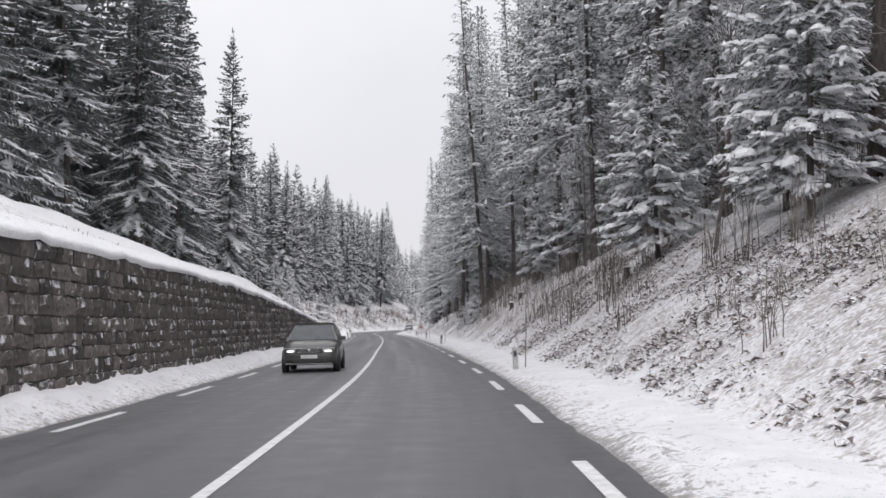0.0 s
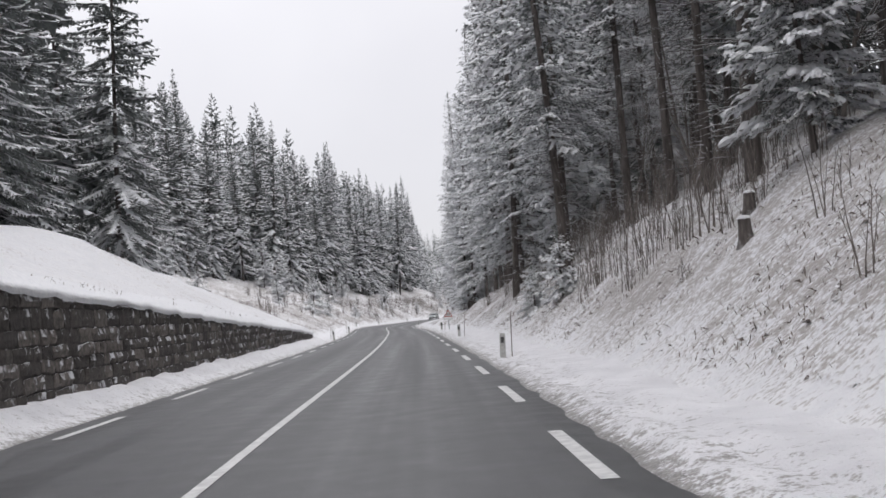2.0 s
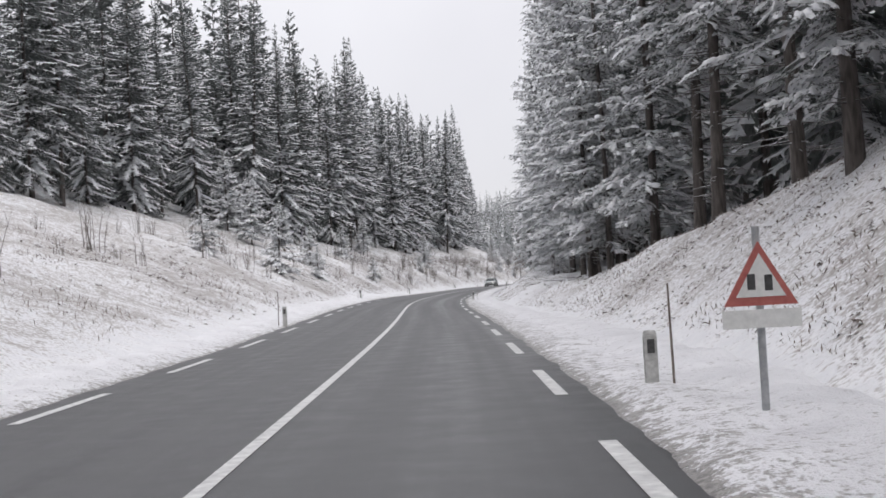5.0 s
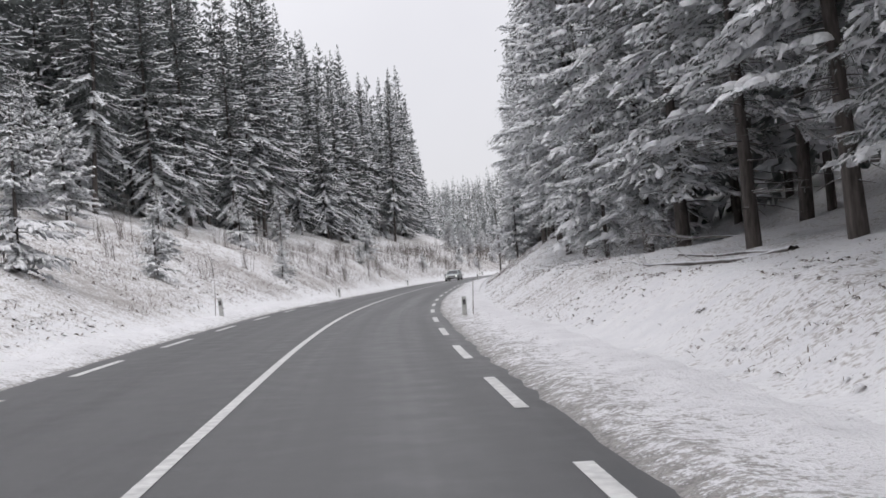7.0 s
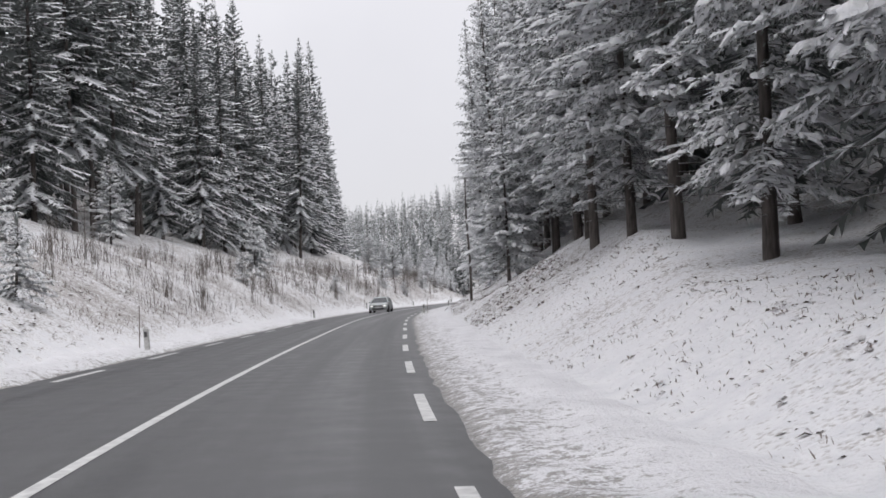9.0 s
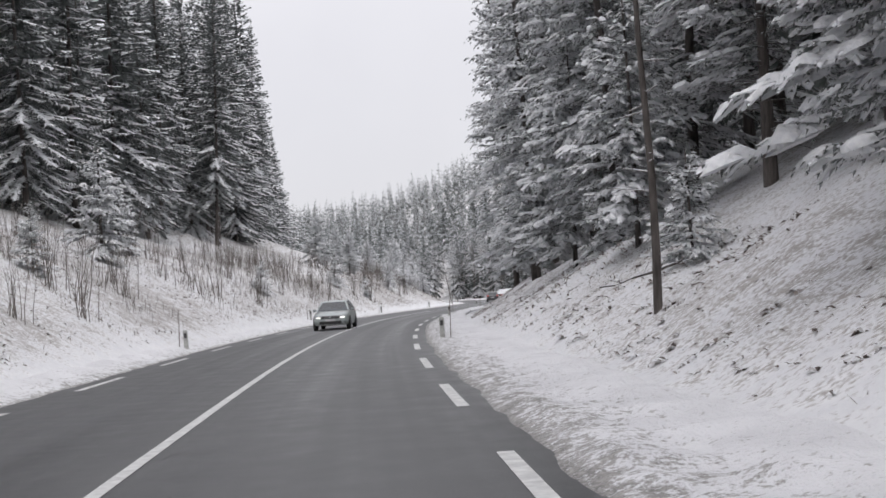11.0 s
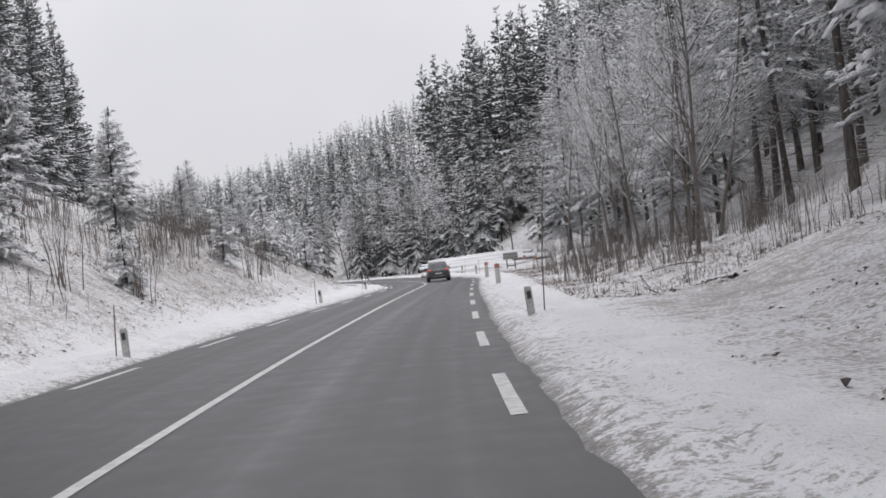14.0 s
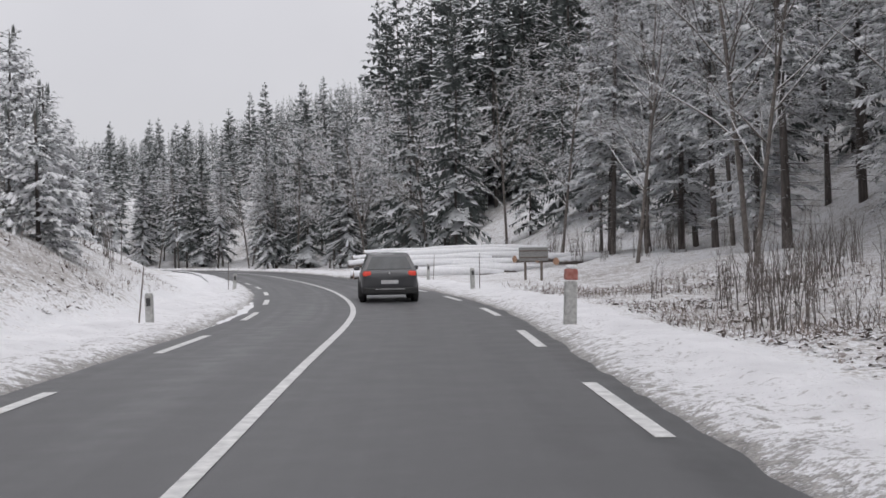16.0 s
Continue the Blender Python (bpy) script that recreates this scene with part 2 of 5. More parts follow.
# the middle line in metres, first along the drive, then round the far bend
middle = np.array([(-1.9, -92), (-1.9, -35), (-1.96, 0), (-1.95, 16), (-2.12, 32), (-2.59, 48), (-3.19, 64), (-3.74, 80), (-4.35, 96), (-5.09, 112), (-5.94, 128), (-6.85, 144), (-7.91, 160), (-9.13, 176), (-10.29, 192), (-11.05, 208), (-11.26, 224), (-11, 240), (-10.48, 256), (-9.87, 272), (-9.04, 288), (-7.79, 304), (-6.04, 320), (-3.56, 336), (-0.25, 352), (3.5, 368), (7.42, 384), (11.47, 400), (15.4, 416),
                   (17.2, 428), (18.4, 441), (19.1, 455), (19.6, 470), (19.2, 486), (17, 501), (12.5, 515), (4.5, 527), (-7, 535), (-22, 541), (-47, 544), (-105, 544), (-185, 538)]) / UNIT
steps = np.concatenate([[0], np.cumsum(np.linalg.norm(np.diff(middle, axis=0), axis=1))])


def smooth_line(knots, at, along):
    """A smooth curve through points (Catmull-Rom over the length)."""
    slope = np.gradient(at, knots, axis=0)
    i = np.clip(np.searchsorted(knots, along, side="right") - 1, 0, len(knots) - 2)
    h = (knots[i + 1] - knots[i])[:, None]
    u = ((along - knots[i])[:, None]) / h
    return ((2 * u**3 - 3 * u**2 + 1) * at[i] + (u**3 - 2 * u**2 + u) * h * slope[i]
            + (3 * u**2 - 2 * u**3) * at[i + 1] + (u**3 - u**2) * h * slope[i + 1])


S = np.arange(0, steps[-1], 1.0)
LINE = smooth_line(steps, middle, S)
for _ in range(6):
    LINE[1:-1] = 0.25 * LINE[:-2] + 0.5 * LINE[1:-1] + 0.25 * LINE[2:]
TAN = np.gradient(LINE, axis=0)
TAN /= np.linalg.norm(TAN, axis=1)[:, None]
S0 = float(S[np.argmin(np.abs(LINE[:, 1]) + (LINE[:, 0] > 50) * 99)])   # the length at y = 0
S = S - S0

def on_road(s, d):
    """World x, y of a place s along the road and d to the right of its middle."""
    s, d = np.broadcast_arrays(np.asarray(s, float), np.asarray(d, float))
    x, y = np.interp(s, S, LINE[:, 0]), np.interp(s, S, LINE[:, 1])
    tx, ty = np.interp(s, S, TAN[:, 0]), np.interp(s, S, TAN[:, 1])
    return x + d * ty, y - d * tx


def from_road(x, y):
    """The length along the road and the distance to the right of its middle."""
    x, y = np.atleast_1d(np.asarray(x, float)), np.atleast_1d(np.asarray(y, float))
    s, d = np.zeros(len(x)), np.zeros(len(x))
    for k in range(0, len(x), 20000):
        px, py = x[k:k + 20000, None] - LINE[None, :, 0], y[k:k + 20000, None] - LINE[None, :, 1]
        i = np.argmin(px * px + py * py, axis=1)
        r = np.arange(len(i))
        qx, qy = px[r, i], py[r, i]
        s[k:k + 20000] = S[i] + qx * TAN[i, 0] + qy * TAN[i, 1]
        side = qx * TAN[i, 1] - qy * TAN[i, 0]
        d[k:k + 20000] = np.sign(side) * np.hypot(qx, qy)
    return s, d


# ---------------------------------------------------------------- the lie of the land
WALL_D = 4.45          # the wall's face left of the middle
WALL_END = 110.0


def wall_height(s):
    return np.interp(s, [-40, 16, 40, 60, 80, 96, 110], [2.85, 2.75, 2.60, 2.12, 1.46, 1.0, 0.62])


def crossfall(s, d):
    """The road leans into its right-hand bend."""
    return -np.interp(s, [125, 155, 190, 235], [0, 0.045, 0.045, 0]) * np.clip(d, -6, 6)


def land(x, y):
    """Height of the snow-covered ground."""
    x, y = np.asarray(x, float), np.asarray(y, float)
    shape = x.shape
    s, d = from_road(x.ravel(), y.ravel())
    xx, yy = x.ravel(), y.ravel()
    # uphill on the right: a bank, then the wooded slope
    foot = np.interp(s, [0, 60, 120, 165, 190, 225, 260, 290, 310, 400], [5.2, 5.0, 5.0, 5.2, 5.4, 5.2, 4.9, 5.4, 7.5, 10.0])
    k1 = np.interp(s, [0, 60, 120, 165, 190, 225, 260, 290, 315, 400], [0.55, 0.85, 0.75, 0.6, 0.5, 0.6, 0.57, 0.5, 0.28, 0.1])
    rise = np.interp(s, [0, 120, 148, 200, 225, 300, 330, 420], [4.0, 3.5, 1.0, 1.0, 3.5, 4.0, 1.6, 1.2])
    k2 = np.interp(s, [0, 200, 300, 340, 400, 425, 470, 560], [0.5, 0.45, 0.5, 0.55, 0.62, 0.62, 0.28, 0.12])
    run = np.maximum(d - foot, 0)
    shelf = np.interp(s, [120, 145, 205, 225], [0, 6.5, 6.5, 0])      # a level stretch above the low bank
    past = np.maximum(run - rise / k1, 0)
    right = np.minimum(run * k1, rise) + np.minimum(past, shelf) * 0.12 + np.maximum(past - shelf, 0) * k2
    right = np.minimum(right, np.interp(s, [360, 400, 430, 470, 600], [90, 60, 40, 12, 8]))
    # on the left: a retaining wall, then open banks up to the wood's edge
    e = np.maximum(-d - 4.9, 0)
    k3 = np.interp(s, [50, 82, 118, 150, 200, 260, 300, 335, 350, 385], [0.38, 0.58, 0.42, 0.45, 0.55, 0.62, 0.65, 0.65, 0.66, 0.5])
    low = np.minimum(e, 5) * k3 + np.maximum(np.minimum(e - 5, 14), 0) * np.interp(s, [50, 82, 118, 180, 260, 320, 345, 385], [0.20, 0.30, 0.30, 0.36, 0.40, 0.38, 0.4, 0.25])
    hill = np.maximum(e - 19, 0) * np.interp(s, [0, 100, 200, 330, 380], [0.3, 0.3, 0.42, 0.42, 0.1])
    hill = np.where(e > 150, hill - (e - 150) * 0.25, hill)
    inside = np.clip((s - 380) / 14, 0, 1)
    behind = np.where(s < WALL_END + 6, wall_height(s) * np.clip((-d - 4.5) / 0.25, 0, 1) * np.clip((WALL_END + 6 - s) / 6, 0, 1) + 0.25, 0)
    bank = 0.10 * np.clip((-d - 3.6) / 0.6, 0, 1)
    left = low * (1 - 0.75 * inside) + hill * (1 - inside) + np.where(d < -4.5, behind, 0) + bank
    # the hill that closes the valley far behind the bend, higher towards the right
    bearing = np.degrees(np.arctan2(xx, yy - 270))
    top = np.interp(bearing, [-30, -6, 0, 4, 9, 14, 25, 40], [40, 56, 58, 70, 98, 126, 150, 120])
    climb = np.clip((yy - 540) / 600, 0, 1)
    far_hill = top * climb ** 1.3
    keep_low = np.clip(1 - climb * 6, 0, 1)
    right, left = right * keep_low + far_hill, left * keep_low + far_hill
    z = np.where(d > 0, right + 0.06 * np.clip((d - 3.5) / 0.8, 0, 1), left)
    rough = np.clip((np.abs(d) - 4.0) / 4, 0, 1)
    z = z + rough * (0.10 * value_noise(xx, yy, 1.1, 3) + 0.20 * value_noise(xx, yy, 3.7, 4) + 0.5 * np.clip((np.abs(d) - 9) / 12, 0, 1) * value_noise(xx, yy, 11, 5))
    z = np.where((d < 4.2) & (d > -3.9), -0.08, z) + crossfall(s, d)
    return z.reshape(shape)


def build_ground():
    ys = np.concatenate([np.arange(-80, 0, 2.0), np.arange(0, 420, 0.7), np.arange(420, 520, 2.0), np.arange(520, 760, 10.0), np.arange(760, 1500, 25.0), [1800, 2400, 3200, 4200]])
    near = np.concatenate([np.arange(4.9, 12, 0.45), np.arange(12, 26, 1.0), np.arange(26, 70, 3.0), np.arange(70, 200, 10.0), [230, 280, 350, 450, 600, 900, 1400, 2200, 3500]])
    vs = np.concatenate([-near[::-1], [-4.72, -4.5, -4.3, -3.9, -3.45, -3.3, 0, 3.3, 3.45, 3.8, 4.2, 4.55], near])
    gx = np.interp(ys, LINE[(S > -90) & (S < 345), 1], LINE[(S > -90) & (S < 345), 0])
    ahead = ys > 344
    gx[ahead] = gx[~ahead][-1] + 0.22 * np.minimum(ys[ahead] - 344, 90)
    X = gx[:, None] + vs[None, :]
    Y = np.repeat(ys[:, None], len(vs), 1)
    Z = land(X, Y)
    me = np_mesh("ground", np.stack([X, Y, Z], -1).reshape(-1, 3), grid_faces(len(ys), len(vs)), GROUND, True)
    s, d = from_road(X.ravel(), Y.ravel())
    right = np.interp(s, [0, 120, 150, 170, 205, 225, 280, 305, 400], [0.98, 0.92, 0.65, 0.4, 0.4, 0.65, 0.6, 0.9, 0.75])
    left = np.interp(s, [0, 108, 118, 200, 350, 370], [0.15, 0.15, 0.95, 0.9, 0.95, 0.8])
    litter = np.where(d > 0, right, left) * np.clip((np.abs(d) - 4.7) / 1.5, 0.0, 1)
    me.attributes.new("litter", "FLOAT", "POINT").data.foreach_set("value", litter.astype(np.float32))
    return tagged(new("ground", me), "snow-covered valley floor and wooded banks", "ground", kind="structure")


def strip(name, s, left, right, z, mat, across=2, uv=False, relief=0.0, seed=1):
    """A sheet along the road between two distances from its middle."""
    s = np.asarray(s, float)
    u = np.linspace(0, 1, across)
    d = np.asarray(left)[..., None] * (1 - u) + np.asarray(right)[..., None] * u
    d = np.broadcast_to(d, (len(s), across))
    x, y = on_road(np.repeat(s[:, None], across, 1), d)
    zz = z + crossfall(s[:, None], d) if np.isscalar(z) else z(np.repeat(s[:, None], across, 1), d, x, y)
    me = np_mesh(name, np.stack([x, y, zz], -1).reshape(-1, 3), grid_faces(len(s), across)[:, ::-1], mat, True)
    if uv:
        layer = me.uv_layers.new(name="road")
        idx = np.zeros(len(me.loops), dtype=np.int32)
        me.loops.foreach_get("vertex_index", idx)
        co = np.stack([d.ravel(), np.repeat(s, across)], 1)[idx].astype(np.float32)
        layer.data.foreach_set("uv", co.ravel())
    return me


def build_road():
    s = np.arange(-78, 640, 1.0)
    road = new("road", strip("road", s, -3.62, 3.62, 0.0, ASPHALT, 9, uv=True))
    tagged(road, "wet dark grey asphalt road with two lanes", "road", kind="structure")
    line = new("centre_line", strip("centre_line", s, -0.06, 0.06, 0.006, PAINT))
    tagged(line, "worn solid white centre line", "road marking", kind="structure")
    marks = np.interp(np.arange(-8, 60), [-8, 0, 3, 6, 8, 9, 12, 20, 23, 25, 32, 35, 38, 41, 44, 47, 50, 60], [-54, 10.3, 34.7, 59.3, 75, 82.6, 105.4, 165.1, 186.9, 202.3, 260.1, 283.6, 307.5, 332.4, 356.5, 381.6, 406, 488]) / UNIT
    marks = np.interp(marks, LINE[S < 400, 1], S[S < 400])
    for side in (-1, 1):
        for c in marks:
            ends = np.linspace(c - 1.6, c + 1.6, 5)
            me = strip("edge_mark", ends, side * lane(ends, side) - 0.07, side * lane(ends, side) + 0.07, 0.006, PAINT)
            tagged(new("edge_mark", me), "white edge dash on wet asphalt", "road marking", group="edge marks along the road", kind="structure")


def build_verges():
    s = np.arange(-78, 640, 0.35)
    for side, name in ((1, "verge_right"), (-1, "verge_left")):
        jag = 0.045 * value_noise(s, s * 0, 0.7, 11 + side) + 0.02 * value_noise(s, s * 0, 4.0, 12 + side)
        inner = lane(s, side) + (np.interp(s, [0, 60, 130, 170, 300, 340], [0.30, 0.28, 0.22, 0.24, 0.27, 0.24]) if side > 0 else 0.34)
        inner = side * (inner + jag)
        outer = side * (5.0 if side > 0 else 4.43)

        def height(ss, d, x, y):
            t = np.clip((np.abs(d) - np.abs(inner)[:, None]) / 0.35, 0, 1)
            lump = 0.05 * value_noise(x, y, 0.35, 21) + 0.05 * value_noise(x, y, 1.1, 22)
            base = np.maximum(land(x, y), crossfall(ss, d))
            pile = 0.16 * np.exp(-((np.abs(d) - 4.25) / 0.35) ** 2) * (side < 0) * (ss < WALL_END)
            return t * (base + 0.09 + pile + lump * t) + (1 - t) * (crossfall(ss, d) - 0.02)
        me = strip(name, s, inner, np.full(len(s), outer), height, VERGE, 10)
        spread = np.interp(s, [0, 120, 150, 290, 310, 420], [0.38, 0.42, 0.6, 0.6, 0.42, 0.38]) if side > 0 else np.full(len(s), 0.4)
        dirt = spread[:, None] * np.clip(1.12 - np.linspace(0, 1, 10)[None] * 1.4, 0, 1)
        dirt[:, 0], dirt[:, 1] = 1.0, np.maximum(dirt[:, 1], 0.5)        # grey slush at the asphalt
        me.attributes.new("litter", "FLOAT", "POINT").data.foreach_set("value", dirt.ravel().astype(np.float32))
        ob = new(name, me)
        tagged(ob, "ploughed dirty snow along the road's edge", "snow verge", kind="structure")


build_ground()
build_road()
build_verges()


# ---------------------------------------------------------------- trees
def tube(path, radii, sides=8):
    """Rings along a path: verts, faces."""
    path, radii = np.asarray(path, float), np.asarray(radii, float)
    t = np.gradient(path, axis=0)
    t /= np.maximum(np.linalg.norm(t, axis=1)[:, None], 1e-9)
    ref = np.where(np.abs(t[:, 2:3]) > 0.9, [[1.0, 0, 0]], [[0, 0, 1.0]])
    a = np.cross(t, ref)
    a /= np.linalg.norm(a, axis=1)[:, None]
    b = np.cross(t, a)
    k = np.linspace(0, 2 * np.pi, sides, endpoint=False)
    ring = np.cos(k)[None, :, None] * a[:, None] + np.sin(k)[None, :, None] * b[:, None]
    return (path[:, None] + ring * radii[:, None, None]).reshape(-1, 3), grid_faces(len(path), sides, wrap=True)


class Pile:
    """Collects arrays of verts and faces into one mesh."""
    def __init__(self):
        self.v, self.f, self.n = [], {3: [], 4: []}, 0

    def add(self, v, f):
        f = np.asarray(f)
        self.v.append(np.asarray(v, float).reshape(-1, 3))
        self.f[f.shape[1]].append(f + self.n)
        self.n += len(self.v[-1])

    def mesh(self, name, mat, smooth=False):
        faces = [np.concatenate(x) for x in self.f.values() if x]
        return np_mesh(name, np.concatenate(self.v), faces, mat, smooth)


def blades(pile, root, way, flat, length, width, sag):
    """Many bent, pointed sprays at once: root, way and flat (the across direction) are (n, 3)."""
    n = len(root)
    length, width, sag = (np.broadcast_to(x, n)[:, None] for x in (length, width, sag))
    down = np.array([[0, 0, -1.0]])
    mid = root + way * length * 0.5 + down * sag * length * 0.25
    tip = root + way * length + down * sag * length
    v = np.stack([root, mid + flat * width * 0.5, tip, mid - flat * width * 0.5], 1)
    base = np.arange(n)[:, None] * 4
    pile.add(v.reshape(-1, 3), np.concatenate([base + np.array([[0, 1, 3]]), base + np.array([[1, 2, 3]])]))


def frond(pile, r, spine, u, ln, out, side, teeth, wide, drop):
    """One drooping branch of needles: a serrated leaf along the spine, with a hanging fringe below it."""
    w = np.linspace(0.10, 1.0, teeth + 1)
    p = np.stack([np.interp(w, u, spine[:, c]) for c in range(3)], 1)
    a, c = p[:-1], p[1:]
    k = (w[:-1] + w[1:]) / 2
    span = wide * ln ** 0.75 * (0.35 + 0.75 * np.sin(np.clip(k, 0, 1) * 2.35 + 0.25)) * (1 - 0.45 * k)
    gone = r.uniform(0.35, 1.2, (3, teeth))
    up = np.array([[0, 0, 1.0]])
    v = []
    for q, sgn in enumerate((-1, 1)):
        reach = span * gone[q]
        tip = (a + c) / 2 + sgn * side[None] * reach[:, None] + out[None] * (reach * r.uniform(0.35, 1.0, teeth))[:, None] - up * (reach * r.uniform(0.15, 0.75, teeth))[:, None]
        a2 = a - (c - a) * 0.25
        v.append(np.stack([a2, tip, c] if sgn < 0 else [a2, c, tip], 1))
    hang = span * gone[2] * drop
    tip = (a + c) / 2 - up * hang[:, None] + side[None] * r.uniform(-0.25, 0.25, teeth)[:, None] * span[:, None] + out[None] * (hang * 0.2)[:, None]
    v.append(np.stack([a, c, tip], 1))
    v = np.concatenate(v).reshape(-1, 3)
    pile.add(v, np.arange(len(v)).reshape(-1, 3))


def bough(crown, white, r, spine, u, ln, out, side, gap, steps, needle, cover, pads):
    """A branch with side shoots on both sides, each set with needles, and soft snow lying along some of them."""
    n = max(int(ln / gap), 2)
    w = np.tile(np.linspace(0.14, 0.98, n), 2) + r.uniform(-0.03, 0.03, 2 * n)
    sgn = np.repeat([-1.0, 1.0], n)
    base = np.stack([np.interp(w, u, spine[:, c]) for c in range(3)], 1)
    fan = np.radians(r.uniform(30, 66, 2 * n)) * (1.1 - 0.5 * w)
    way = out[None] * np.cos(fan)[:, None] + side[None] * (sgn * np.sin(fan))[:, None]
    reach = 0.30 * ln ** 0.62 * (0.45 + 0.75 * np.sin(np.clip(w, 0, 1) * 2.4 + 0.35)) * r.uniform(0.5, 1.3, 2 * n)
    sag = r.uniform(0.05, 0.6, 2 * n)
    up = np.array([[0, 0, 1.0]])
    across = np.cross(way, up)
    across /= np.linalg.norm(across, axis=1)[:, None]
    at = np.linspace(0.12, 1.0, steps)
    p = base[:, None] + way[:, None] * (reach[:, None] * at)[..., None] - up[None] * (sag[:, None] * reach[:, None] * at**2)[..., None]
    flow = way[:, None] - up[None] * (2 * sag[:, None] * at)[..., None] * 0.6
    flow = (flow / np.linalg.norm(flow, axis=2)[..., None]).reshape(-1, 3)
    q, wide = p.reshape(-1, 3), np.repeat(across, steps, 0)
    size = needle * np.repeat(np.clip(reach, 0.12, 0.6) ** 0.4, steps) * np.tile(1.25 - 0.55 * at, 2 * n)
    foot = flow * (size * 0.42)[:, None]
    tris = []
    for turn, fall in ((-0.75, 0.2), (0.75, 0.2), (0.0, 0.8)):
        tip = q + flow * (size * r.uniform(0.45, 0.85, len(q)))[:, None] + wide * (turn * size * r.uniform(0.7, 1.3, len(q)))[:, None] - up * (fall * size * r.uniform(0.4, 1.2, len(q)))[:, None]
        tris.append(np.stack([q - foot, q + foot, tip], 1))
    v = np.concatenate(tris).reshape(-1, 3)
    crown.add(v, np.arange(len(v)).reshape(-1, 3))
    lies = np.nonzero(r.random(2 * n) < cover * r.uniform(0.35, 1.5))[0]
    if len(lies):
        at = np.array([0.0, 0.35, 0.75, 1.02])
        swell = np.array([0.45, 1.0, 1.0, 0.5])[None] * r.uniform(0.3, 1.5, (len(lies), 4)) * (pads * np.clip(reach[lies], 0.15, 0.7) ** 0.5)[:, None]
        c = base[lies, None] + way[lies, None] * (reach[lies, None] * at)[..., None] - up[None] * (sag[lies, None] * reach[lies, None] * at**2)[..., None]
        ring = [c + across[lies, None] * (swell * x)[..., None] + up[None] * (swell * z)[..., None] for x, z in ((-1.0, -0.35), (-0.65, 0.38), (0.05, 0.62), (0.7, 0.36), (1.0, -0.35))]
        rows = np.stack(ring, 2)
        rows += r.normal(0, 0.32, rows.shape) * swell[..., None, None]
        f = grid_faces(4, 5)
        k = np.arange(len(lies))[:, None, None] * 20
        white.add(rows.reshape(-1, 3), (f[None] + k).reshape(-1, 4))
    return base


def snow_pads(white, r, spine, u, ln, out, side, count, half):
    """Rounded cushions of snow towards the end of a branch."""
    m = r.uniform(0.35, 1.0, count)
    c = np.stack([np.interp(m, u, spine[:, q]) for q in range(3)], 1) + side[None] * (r.normal(0, 0.16, count) * ln ** 0.6)[:, None]
    slope = (spine[-1] - spine[2]) / max(np.linalg.norm(spine[-1] - spine[2]), 1e-6)
    half = half * r.uniform(0.45, 1.3, count)
    a = np.linspace(0, 2 * np.pi, 7, endpoint=False)
    rings = []
    for rad, lift in ((1.0, -0.45), (0.92, 0.05), (0.55, 0.40), (0.06, 0.52)):
        jag = r.uniform(0.75, 1.25, (count, 7)) * rad
        rings.append(c[:, None] + slope[None, None] * (np.cos(a) * jag * 1.5 * half[:, None])[..., None] + side[None, None] * (np.sin(a) * jag * half[:, None])[..., None]
                     + np.array([[[0, 0, 1.0]]]) * (lift * half[:, None, None]))
    rows = np.stack(rings, 1)
    f = grid_faces(4, 7, wrap=True)
    white.add(rows.reshape(-1, 3), (f[None] + np.arange(count)[:, None, None] * 28).reshape(-1, 4))


def snow_ridge(pile, r, spine, u, ln, side, broad):
    """Snow lying along a branch: a lumpy ridge, thicker towards the end."""
    n = max(4, int(ln / 0.5))
    w = np.linspace(r.uniform(0.15, 0.4), 0.98, n)
    p = np.stack([np.interp(w, u, spine[:, c]) for c in range(3)], 1)
    half = broad * (0.35 + 0.9 * np.sin(w * 2.6)) * r.choice([0.25, 0.7, 1.0, 1.3], n)
    half[0], half[-1] = 0.01, 0.02
    up = np.array([[0, 0, 1.0]])
    sway = side[None] * (r.normal(0, 0.35, n) * broad)[:, None]
    rows = np.stack([p + sway - side[None] * half[:, None] - up * half[:, None] * 0.75, p + sway + up * half[:, None] * 0.42, p + sway + side[None] * half[:, None] - up * half[:, None] * 0.75], 1)
    rows[:, (0, -1)] += r.normal(0, 0.22, (n, 2, 3)) * half[:, None, None]
    pile.add(rows.reshape(-1, 3), grid_faces(n, rows.shape[1]))


